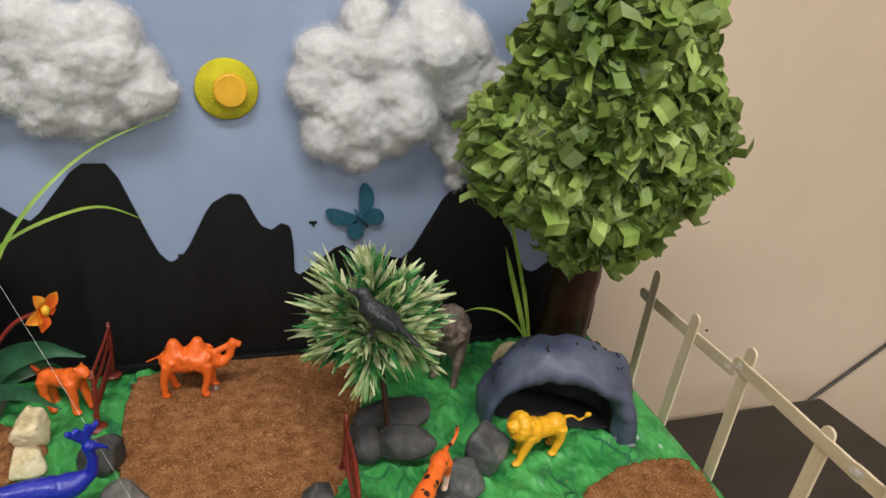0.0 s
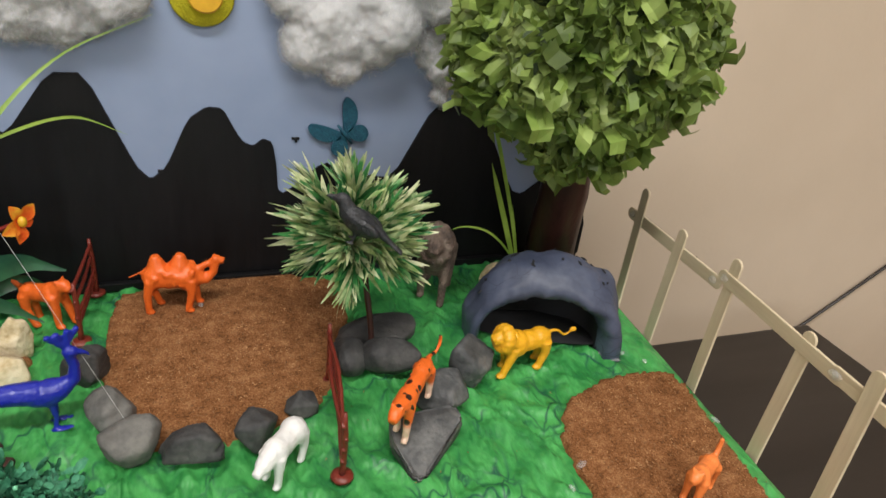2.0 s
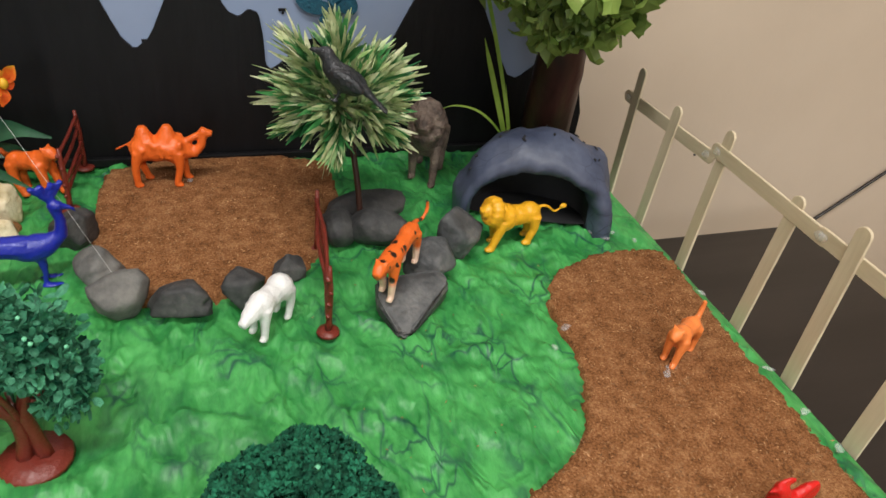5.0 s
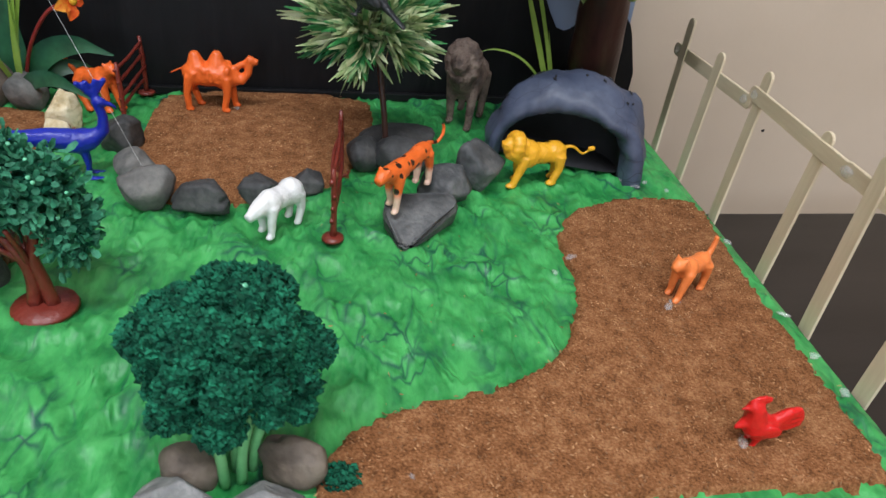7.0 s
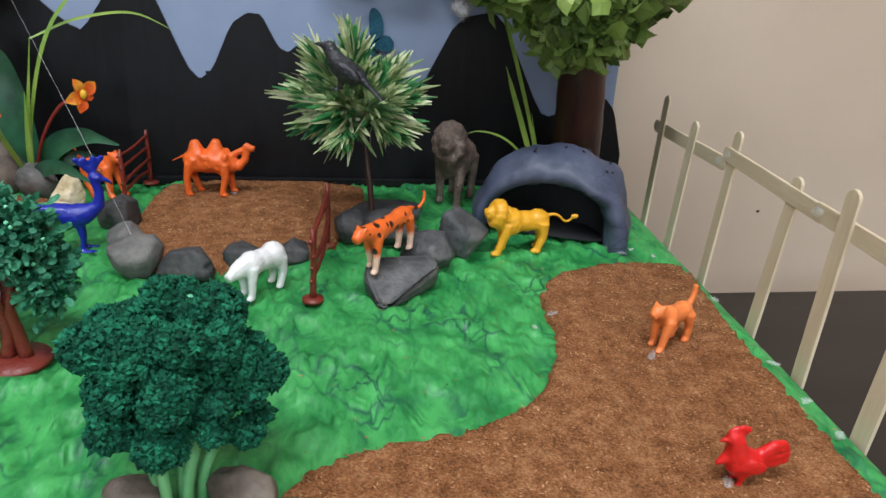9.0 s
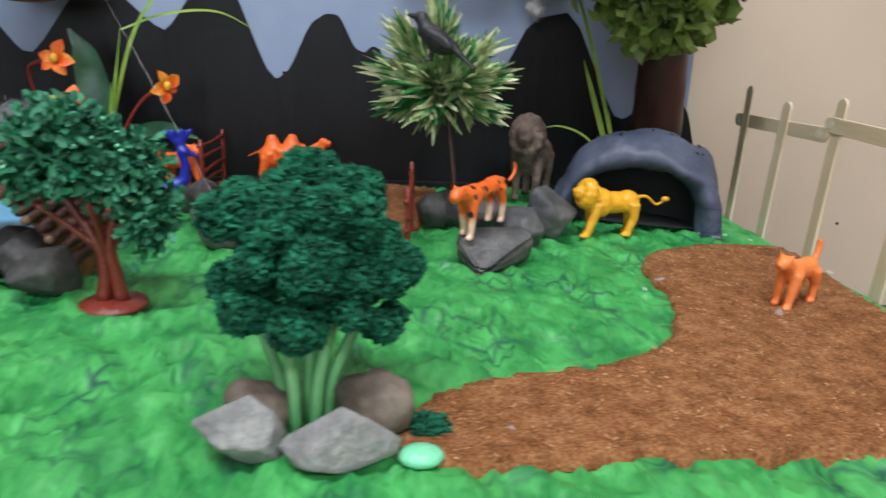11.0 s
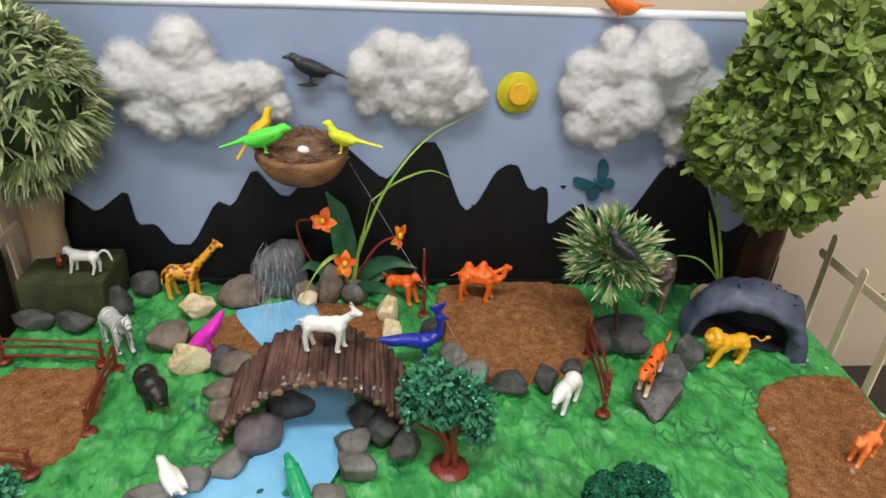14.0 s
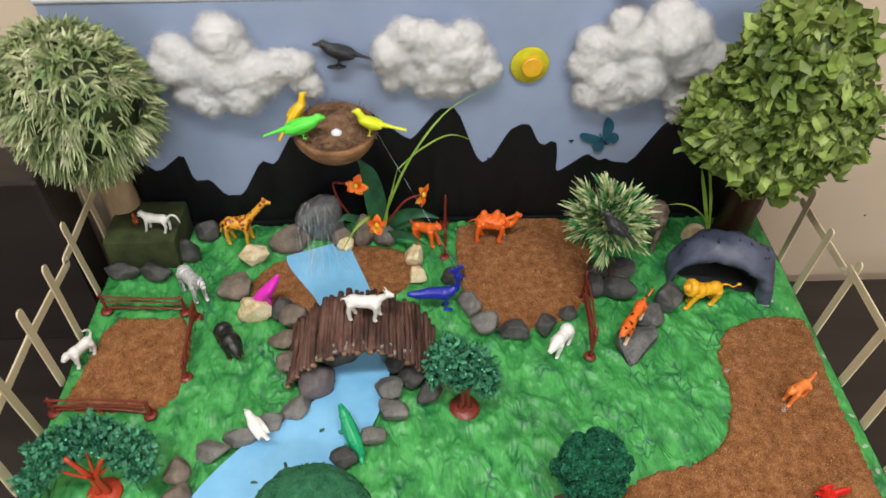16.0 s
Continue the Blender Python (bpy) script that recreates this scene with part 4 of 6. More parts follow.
def cloud(puffs, seed, label):
    rr = random.Random(seed)
    c = thing("cotton_cloud", label, "cloud", group="cotton wool clouds")
    bm = bmesh.new()
    balls = []
    for x, z, r in puffs:
        r *= 1.1
        for _ in range(8):
            a, q = rr.uniform(0, 2 * math.pi), r * 0.62 * math.sqrt(rr.random())
            s = r * rr.uniform(0.36, 0.66)
            y = Y1 - 0.004 - rr.uniform(0.1, 0.55) * r * (1 - q / r * 0.6)
            balls.append((Vector((x + q * math.cos(a), y, z + q * math.sin(a))), s))
    bm.free()
    for layer, grow, mat in (("cotton", 0.86, "cotton"), ("loose_layer", 0.98, "cotton_a"), ("loose_layer", 1.10, "cotton_b"), ("loose_layer", 1.20, "cotton_c"), ("loose_layer", 1.32, "cotton_d")):
        bm = bmesh.new()
        for c0, s in balls:
            blob(bm, c0, (s * grow, s * 0.75 * grow, s * 0.92 * grow), sub=3)
        body = part(layer, bm, MAT[mat], c, "" if layer == "cotton" else "thin teased cotton")
        rm = body.modifiers.new("fuse", "REMESH")
        rm.mode, rm.voxel_size, rm.use_smooth_shade = "VOXEL", 0.0019, True
        sm = body.modifiers.new("soften", "SMOOTH")
        sm.factor, sm.iterations = 0.5, 9
        tx = bpy.data.textures.new("cotton", "CLOUDS")
        tx.noise_scale, tx.noise_depth = 0.016, 5
        dm = body.modifiers.new("lumps", "DISPLACE")
        dm.texture, dm.strength, dm.mid_level, dm.texture_coords = tx, 0.007, 0.5, "LOCAL"
        tx = bpy.data.textures.new("cotton_tufts", "CLOUDS")
        tx.noise_scale, tx.noise_depth = 0.0055, 3
        dm = body.modifiers.new("tufts", "DISPLACE")
        dm.texture, dm.strength, dm.mid_level, dm.texture_coords = tx, 0.0042, 0.5, "LOCAL"
    bm = bmesh.new()
    for c0, s in balls:
        for _ in range(int(22000 * s)):
            o = Vector((rr.gauss(0, 1), -abs(rr.gauss(0, 1)) + 0.2, rr.gauss(0, 1))).normalized()
            p = c0 + Vector((o.x, o.y * 0.78, o.z)) * s * rr.uniform(0.95, 1.3)
            d = (o.cross(Vector((rr.gauss(0, 1), rr.gauss(0, 1), rr.gauss(0, 1)))).normalized() + o * rr.uniform(-0.1, 0.5)) * rr.uniform(0.002, 0.006)
            k = Vector((rr.gauss(0, 1), rr.gauss(0, 0.5), rr.gauss(0, 1))) * 0.0018
            q1, q2 = p + d * 0.5 + k, p + d
            for e in (p, q1, q2):
                e.y = min(e.y, Y1 - 0.003)
            strip(bm, [p, q1, q2], [0.00011, 0.00011, 0.00004], o, 0.3)
    part("fuzz", bm, MAT["cotton_a"], c, "loose cotton fibres at the rim")["kind"] = "stuff"


cloud([(-0.355, 0.222, 0.026), (-0.310, 0.245, 0.034), (-0.295, 0.215, 0.032), (-0.335, 0.195, 0.024), (-0.262, 0.215, 0.027), (-0.232, 0.225, 0.018), (-0.222, 0.200, 0.015)], 1, "wide white cotton wool cloud on the sky paper")
cloud([(-0.122, 0.235, 0.026), (-0.098, 0.258, 0.028), (-0.065, 0.245, 0.028), (-0.095, 0.222, 0.028), (-0.048, 0.225, 0.024), (-0.122, 0.212, 0.018), (-0.026, 0.216, 0.013), (-0.060, 0.206, 0.019), (-0.090, 0.207, 0.020)], 2, "round white cotton wool cloud on the sky paper")
cloud([(0.085, 0.240, 0.026), (0.125, 0.262, 0.030), (0.165, 0.255, 0.034), (0.100, 0.205, 0.030), (0.145, 0.215, 0.034), (0.195, 0.230, 0.028), (0.190, 0.190, 0.018), (0.196, 0.170, 0.011), (0.194, 0.156, 0.007), (0.110, 0.188, 0.020)], 3, "tall white cotton wool cloud with a trailing wisp")

sun = thing("sun_disc", "yellow felt sun with an orange bottle cap centre", "sun", pose(0.0185, Y1 - 0.0035, 0.2205))
bm = bmesh.new()
tube(bm, [(0, 0.0015, 0), (0, 0.0, 0), (0, -0.0015, 0)], [0.0205, 0.0212, 0.0202], 40)
part("felt", bm, MAT["sunfelt"], sun)
bm = bmesh.new()
tube(bm, [(0.002, -0.001, 0.0), (0.002, -0.0062, 0.0), (0.002, -0.0072, 0.0)], [0.0114, 0.0114, 0.0104], 48)
rim = [f for f in bm.faces if len(f.verts) > 8 and f.calc_center_median().y < -0.006]
bmesh.ops.inset_region(bm, faces=rim, thickness=0.0016, depth=-0.0008)
part("cap", bm, MAT["suncap"], sun, "round orange yellow cap with a raised rim", smooth=False)

bf = thing("felt_butterfly", "teal glitter felt butterfly on the sky paper", "butterfly", pose(0.1185, Y1 - 0.0042, 0.1240, 0, -38, 0))


def felt_wing(sx, shape):
    bm = bmesh.new()
    f = bm.faces.new([bm.verts.new((sx * x, 0, z)) for x, z in rounded(shape, 2)])
    r = bmesh.ops.extrude_face_region(bm, geom=[f])
    bmesh.ops.translate(bm, vec=(0, 0.0012, 0), verts=[g for g in r["geom"] if isinstance(g, bmesh.types.BMVert)])
    bmesh.ops.recalc_face_normals(bm, faces=bm.faces)
    part("wing", bm, MAT["teal"], bf, smooth=False)


for sx in (-1, 1):
    felt_wing(sx, [(0, 0), (0.003, 0.006), (0.014, 0.022), (0.020, 0.022), (0.021, 0.012), (0.015, 0.002), (0.006, -0.002)])
    felt_wing(sx, [(0, -0.001), (0.008, 0.0005), (0.0165, -0.003), (0.0165, -0.012), (0.009, -0.016), (0.003, -0.010)])
bm = bmesh.new()
tube(bm, [(0, -0.0006, -0.010), (0, -0.0008, 0), (0, -0.0006, 0.009)], [0.0010, 0.0016, 0.0009], 8)
part("body", bm, MAT["teal"], bf)

# ---- trees and shrubs ----
SCRAPS = random.Random(3)


def crown_points(balls, count, rr):
    """Places and outward ways on the skin of a group of balls."""
    out = []
    areas = [b[3][0] * b[3][2] for b in balls]
    while len(out) < count:
        x, y, z, r = rr.choices(balls, areas)[0]
        d = Vector((rr.gauss(0, 1), rr.gauss(0, 1), rr.gauss(0, 1))).normalized()
        p = Vector((x + d.x * r[0], y + d.y * r[1], z + d.z * r[2]))
        if any(((p.x - a) / q[0]) ** 2 + ((p.y - b) / q[1]) ** 2 + ((p.z - c) / q[2]) ** 2 < 0.86 for a, b, c, q in balls if (a, b, c) != (x, y, z)):
            continue
        out.append((p, Vector((d.x / r[0], d.y / r[1], d.z / r[2])).normalized()))
    return out


big = thing("paper_tree", "tree with a dark red-brown trunk and green crepe paper scraps", "tree")
bm = bmesh.new()
pts = curve_pts([(0.296, 0.526, 0.0), (0.293, 0.519, 0.05), (0.284, 0.502, 0.11), (0.276, 0.492, 0.16)], 5)
tube(bm, pts, [0.0225 - 0.005 * k / (len(pts) - 1) for k in range(len(pts))], 16)
for v in bm.verts:
    v.co += 0.0015 * Vector((noise.noise(v.co * 80), noise.noise(v.co * 80 + Vector((5, 2, 1))), 0))
part("trunk", bm, MAT["trunk"], big)
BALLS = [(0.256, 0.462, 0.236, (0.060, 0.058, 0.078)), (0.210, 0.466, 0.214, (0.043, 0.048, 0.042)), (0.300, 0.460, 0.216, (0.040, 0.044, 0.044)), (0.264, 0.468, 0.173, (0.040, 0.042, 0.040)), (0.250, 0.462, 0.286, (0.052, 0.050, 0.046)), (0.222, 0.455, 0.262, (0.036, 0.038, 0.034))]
# dark core colour paints the shade seen between the scraps
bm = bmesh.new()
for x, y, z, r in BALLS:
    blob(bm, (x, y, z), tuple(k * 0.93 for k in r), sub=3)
part("core", bm, MAT["crown_shade"], big, "core coloured as the shade between the scraps")
bm = bmesh.new()
for p, n in crown_points(BALLS, 3900, SCRAPS):
    rr = SCRAPS
    t = n.cross(Vector((rr.gauss(0, 1), rr.gauss(0, 1), rr.gauss(0, 1)))).normalized()
    way = (n * rr.uniform(-0.1, 1.3) + t * rr.uniform(0.4, 1.0) + Vector((0, 0, -0.15))).normalized()
    side = way.cross(n)
    if side.length < 0.2:
        continue
    side = (side.normalized() + n * rr.uniform(-0.7, 0.7)).normalized()
    up = side.cross(way).normalized()
    wide = 1.5 if rr.random() < 0.2 else 1.0
    L, w = rr.uniform(0.0085, 0.0175) * wide, rr.uniform(0.0028, 0.0062) * wide
    q0 = p - n * 0.005
    bend, fold = rr.uniform(-0.6, 0.6) * L, rr.uniform(-0.9, 0.9) * w
    skew = rr.uniform(-0.35, 0.35)
    rows = []
    for f, k in ((0.0, rr.uniform(0.6, 1.0)), (0.35, 1.0), (0.7, rr.uniform(0.8, 1.1)), (1.0, rr.uniform(0.45, 1.1))):
        mid_p = q0 + way * L * f + up * bend * math.sin(2.6 * f + skew) + up * rr.uniform(-0.1, 0.1) * L
        rows.append([bm.verts.new(mid_p + side * w * k * sd + way * skew * w * sd + up * (fold * (abs(sd) - 0.4) + rr.uniform(-0.1, 0.1) * w)) for sd in (-1, 0.1, 1)])
    for a, b in zip(rows, rows[1:]):
        bm.faces.new((a[0], a[1], b[1], b[0]))
        bm.faces.new((a[1], a[2], b[2], b[1]))
part("crown", bm, MAT["leafpaper"], big, "crown of cut green crepe paper scraps", smooth=False)

straw = thing("straw_tree", "tree with tan trunk and shaggy yellow-green grass ball", "tree")
bm = bmesh.new()
pts = curve_pts([(-0.459, 0.5665, 0.0), (-0.457, 0.556, 0.06), (-0.448, 0.548, 0.13), (-0.44, 0.54, 0.17)], 5)
tube(bm, pts, [0.0185 + 0.004 * abs(1 - k / 6) for k in range(len(pts))], 14)
for v in bm.verts:
    v.co += 0.0018 * Vector((noise.noise(v.co * 80), noise.noise(v.co * 80 + Vector((5, 2, 1))), 0))
    v.co.y = min(v.co.y, 0.568)
part("trunk", bm, MAT["tan"], straw)
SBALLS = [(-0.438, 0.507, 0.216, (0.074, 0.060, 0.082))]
# darkened core stands for shade deep among the blades
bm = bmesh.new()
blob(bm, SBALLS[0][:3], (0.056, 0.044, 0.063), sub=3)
part("core", bm, MAT["crown_shade"], straw, "core coloured as the shade between the blades")
bm = bmesh.new()
rr = random.Random(12)
for p, n in crown_points(SBALLS, 520, rr):
    for _ in range(11):
        way = (n + Vector((rr.gauss(0, 0.72), rr.gauss(0, 0.72), rr.gauss(0, 0.72) - 0.1))).normalized()
        L = rr.uniform(0.012, 0.024)
        q = p - n * 0.010
        droop = Vector((0, 0, -0.25 * L))
        strip(bm, [q, q + way * L * 0.55, q + way * L + droop], [0.0009, 0.0013, 0.0003], n, 0.2)
part("crown", bm, MAT["strawleaf"], straw, "shaggy ball of plastic grass blades")

# shrub with variegated spiky leaves
shrub = thing("spiky_shrub", "plastic shrub of green leaves with cream tips on stones", "shrub")
C0 = Vector((0.104, 0.453, 0.093))
bm = bmesh.new()
tube(bm, curve_pts([(0.115, 0.437, 0.010), (0.113, 0.440, 0.035), (0.110, 0.446, 0.060), (0.107, 0.45, 0.085)], 4), 0.0021, 8)
part("stem", bm, MAT["trunk"], shrub)
rr = random.Random(21)
tufts = [C0 + Vector((math.cos(t) * math.cos(e) * 0.031, math.sin(t) * math.cos(e) * 0.028, math.sin(e) * 0.033)) for e, n in ((-0.42, 6), (0.0, 8), (0.6, 6)) for t in (2 * math.pi * (k + 0.37 * e) / n + 0.4 for k in range(n))]
tufts.append(C0 + Vector((-0.006, -0.004, 0.036)))
for c in tufts:
    out = (c - C0).normalized()
    axis = (out + Vector((0, 0, 0.40 if out.z > -0.2 else 0.22))).normalized()
    grown = rr.uniform(0.82, 1.18)
    for kind, count in (("bushleaf", 58), ("creamleaf", 44)):
        bm = bmesh.new()
        for k in range(count):
            h = rr.uniform(0, 1) ** 1.3
            way = (axis * (0.9 + 0.9 * h) + Vector((rr.gauss(0, 1), rr.gauss(0, 1), rr.gauss(0, 1))) * (0.46 - 0.26 * h)).normalized()
            q = c - out * 0.020 + axis * h * 0.020 * grown
            L = rr.uniform(0.018, 0.029) * grown * (1.12 if kind == "creamleaf" else 1.0)
            bend = Vector((rr.gauss(0, 0.12), rr.gauss(0, 0.12), -0.06)) * L
            nn = axis.cross(Vector((rr.gauss(0, 1), rr.gauss(0, 1), rr.gauss(0, 1)))) + axis * 0.4
            strip(bm, [q, q + way * L * 0.4, q + way * L * 0.75 + bend * 0.5, q + way * L + bend], [0.0006, 0.0018, 0.0014, 0.0003], nn, 0.3)
        part("leaf_tuft", bm, MAT[kind], shrub, "" if kind == "bushleaf" else "cream tipped leaves")
for c in tufts[::2]:
    bm = bmesh.new()
    tube(bm, [C0 - Vector((0, 0, 0.02)), (C0 + c) / 2 - Vector((0, 0, 0.006)), c], [0.001, 0.0008, 0.0006], 5)
    part("twig", bm, MAT["darkleaf"], shrub)


def clump_crown(balls, count, size, rr, jag=0.35):
    """Foam foliage: hundreds of small uneven crumbs over rounded heads."""
    bm = bmesh.new()
    for x, y, z, r in balls:
        blob(bm, (x, y, z), tuple(k * 0.78 for k in r), sub=2)
    for p, n in crown_points(balls, count, rr):
        s = size * rr.uniform(0.6, 1.35)
        q = p + n * rr.uniform(-0.5, 0.5) * size
        e = Euler((rr.uniform(0, 6), rr.uniform(0, 6), rr.uniform(0, 6))).to_matrix()
        vs = [bm.verts.new(q + e @ Vector(d) * s * (1 + jag * rr.gauss(0, 1))) for d in ((1, 0, 0), (-1, 0, 0), (0, 1, 0), (0, -1, 0), (0, 0, 1), (0, 0, -1))]
        for i in (0, 1):
            for j in (2, 3):
                for k in (4, 5):
                    tri = (vs[i], vs[j], vs[k])
                    bm.faces.new(tri if (i + j + k) % 2 else tri[::-1])
    return bm


rr = random.Random(31)
bush = thing("foam_bush", "dark green foam bush on pale green stems among rocks", "bush")
FB = [(0.034, 0.187, 0.056, (0.025, 0.018, 0.021))]
for k in range(44):
    e, t = (-0.35, 0.1, 0.5, 0.9, 1.35)[k % 5] + rr.uniform(-0.15, 0.15), 2.4 * k
    q = rr.uniform(0.0045, 0.0092)
    FB.append((0.033 + 0.0325 * math.cos(t) * math.cos(e) * rr.uniform(0.80, 1.06), 0.187 + 0.023 * math.sin(t) * math.cos(e), 0.053 + 0.0305 * math.sin(e) * rr.uniform(0.8, 1.08) + 0.10 * -0.0325 * math.cos(t) * math.cos(e), (q, q, q * 0.85)))
part("crown", clump_crown(FB, 12000, 0.00105, rr, 0.40), MAT["foam"], bush, smooth=False)
for k, (dx, dy) in enumerate(((-0.010, 0.002), (-0.004, -0.004), (0.002, 0.003), (0.006, -0.003), (0.012, 0.003))):
    bm = bmesh.new()
    tube(bm, curve_pts([(0.030 + dx * 0.6, 0.176 + dy, 0.001), (0.030 + dx * 0.8, 0.177 + dy, 0.018), (0.030 + dx * 1.5, 0.182 + dy, 0.036)], 4), 0.0021, 7)
    part("stem", bm, MAT["stem"], bush)
for dx, dy, dz in ((-0.024, 0.0, 0.071), (-0.017, 0.0, 0.077), (0.000, 0.002, 0.0850), (0.006, 0.0, 0.0850)):
    bm = bmesh.new()
    pebble(bm, (0.032 + dx, 0.186 + dy, dz), (0.0024, 0.0020, 0.0016), int(dz * 9999), 0.3, 0, 2)
    part("mint_bud", bm, MAT["mint"], bush, "mint green plastic bud")
bm = bmesh.new()
blob(bm, (0.067, 0.154, 0.003), (0.0075, 0.006, 0.003))
single("plastic_disc", bm, MAT["mint"], "mint green plastic foot lying by the rocks", "disc")
# low dark clump in place of the bush's shadow on the lawn
part_bm = clump_crown([(0.070, 0.170, 0.003, (0.008, 0.006, 0.004))], 260, 0.0011, rr)
single("shadow_clump", part_bm, MAT["foam"], "dark green clump standing for the bush's shadow on the lawn", "foliage")

dome = thing("dome_bush", "large smooth domed dark green foam bush in the stream", "bush")
bm = bmesh.new()
blob(bm, (-0.205, 0.160, 0.034), (0.051, 0.048, 0.040), sub=5)
for v in bm.verts:
    n = noise.noise(v.co * 95)
    v.co += (v.co - Vector((-0.207, 0.160, 0.034))).normalized() * (0.0022 * n + 0.0013 * noise.noise(v.co * 260))
    v.co.z = max(v.co.z, 0.001)
part("crown", bm, MAT["foamdome"], dome)
bm = clump_crown([(-0.205, 0.160, 0.034, (0.0502, 0.0472, 0.0392))], 1500, 0.0015, rr)
part("foam_crust", bm, MAT["foamdome"], dome, smooth=False)


def plastic_tree(name, at, balls, label, trunk_mat, count, seed, lean):
    rr = random.Random(seed)
    t = thing(name, label, "tree", group="small plastic trees")
    x, y = at
    bm = bmesh.new()
    tube(bm, [(x, y, 0.0), (x, y, 0.002), (x, y, 0.0035)], [0.0155, 0.0148, 0.006], 18)
    part("foot", bm, trunk_mat, t, "round plastic foot")
    bm = bmesh.new()
    for q in (-0.35, 0.35):
        tube(bm, curve_pts([(x + q * 0.012, y, 0.002), (x + q * 0.006, y, 0.018), (x + q * 0.010 + lean * 0.4, y, 0.034), (x + q * 0.045 + lean, y + 0.003, 0.058)], 4), [0.0036 - 0.0016 * k / 12 for k in range(13)], 7)
    part("trunk", bm, trunk_mat, t)
    for q in ((-0.022, -0.004, 0.050), (0.022, 0.004, 0.048), (0.004, -0.012, 0.052), (-0.004, 0.014, 0.056)):
        bm = bmesh.new()
        tube(bm, curve_pts([(x + lean * 0.3, y, 0.026), (x + q[0] * 0.5 + lean * 0.5, y + q[1] * 0.5, 0.038), (x + q[0] + lean, y + q[1], q[2])], 4), [0.0018 - 0.0008 * k / 8 for k in range(9)], 6)
        part("branch", bm, trunk_mat, t)
    bm = bmesh.new()
    for p, n in crown_points(balls, count, rr):
        for _ in range(7):
            way = (n + Vector((rr.gauss(0, 0.8), rr.gauss(0, 0.8), rr.gauss(0, 0.6)))).normalized()
            q = p + Vector((rr.gauss(0, 1), rr.gauss(0, 1), rr.gauss(0, 1))) * 0.003 - n * 0.003
            L = rr.uniform(0.003, 0.007)
            strip(bm, [q, q + way * L * 0.5, q + way * L], [0.0008, 0.0019, 0.0010], n, 0.5)
    part("crown", bm, MAT["foamlight"], t, "feathery green plastic foliage")
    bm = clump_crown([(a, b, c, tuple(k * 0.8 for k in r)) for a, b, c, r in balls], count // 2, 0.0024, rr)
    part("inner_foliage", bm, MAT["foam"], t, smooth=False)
    bm = bmesh.new()
    for p, n in crown_points(balls, 26, rr):
        blob(bm, p + n * 0.002, 0.0011, sub=1)
    tagged(part("tips", bm, MAT["mint"], t, "pale mint leaf tips"), kind="stuff")


plastic_tree("plastic_tree", (-0.066, 0.284), [(-0.082, 0.288, 0.078, (0.020, 0.019, 0.014)), (-0.060, 0.288, 0.063, (0.018, 0.018, 0.017)), (-0.094, 0.286, 0.062, (0.011, 0.014, 0.011)), (-0.047, 0.286, 0.043, (0.010, 0.012, 0.015)), (-0.074, 0.280, 0.064, (0.014, 0.014, 0.012))], "small plastic tree with brown trunk and drooping green foliage", MAT["fence"], 260, 41, -0.006)
MAT["redtrunk"] = plastic("orange red plastic trunk", (0.42, 0.045, 0.015), 0.4)
plastic_tree("plastic_tree", (-0.393, 0.211), [(-0.424, 0.226, 0.050, (0.021, 0.017, 0.012)), (-0.366, 0.226, 0.048, (0.020, 0.016, 0.012)), (-0.397, 0.236, 0.055, (0.025, 0.016, 0.012)), (-0.438, 0.205, 0.040, (0.012, 0.014, 0.011)), (-0.350, 0.212, 0.040, (0.011, 0.012, 0.010))], "small plastic tree with orange-red trunk and green foliage", MAT["redtrunk"], 300, 42, 0.0)

# ---- orchid plant ----
orchid = thing("orchid_plant", "plastic orchid plant with orange flowers and grassy blades", "plant")
PB = Vector((-0.150, 0.536, 0.004))


def blade(name, pts, width, mat, parent, label="", normal=(0, -1, 0.3)):
    q = curve_pts(pts, 7)
    n = len(q)
    bm = bmesh.new()
    strip(bm, q, [width * (0.55 + 0.45 * math.sin(math.pi * min(1, k / n * 1.3))) * (1 if k < n * 0.7 else max(0.12, (n - k) / (0.3 * n))) for k in range(n)], normal, 0.25)
    return part(name, bm, mat, parent, label)


blade("blade", [PB, (-0.138, 0.522, 0.065), (-0.112, 0.520, 0.135), (-0.070, 0.545, 0.180), (-0.012, 0.558, 0.208)], 0.0014, MAT["blade"], orchid, "long yellow-green blade")
blade("blade", [PB, (-0.140, 0.520, 0.060), (-0.127, 0.515, 0.124)], 0.0015, MAT["blade"], orchid)
blade("blade", [(-0.127, 0.515, 0.123), (-0.100, 0.535, 0.136), (-0.066, 0.556, 0.140), (-0.035, 0.562, 0.126)], 0.0011, MAT["blade"], orchid)
blade("blade", [PB, (-0.152, 0.508, 0.045), (-0.158, 0.490, 0.075), (-0.176, 0.478, 0.068), (-0.196, 0.468, 0.034)], 0.0024, MAT["blade"], orchid)
blade("blade", [(-0.148, 0.530, 0.01), (-0.143, 0.520, 0.04), (-0.137, 0.515, 0.085)], 0.0022, MAT["blade"], orchid)
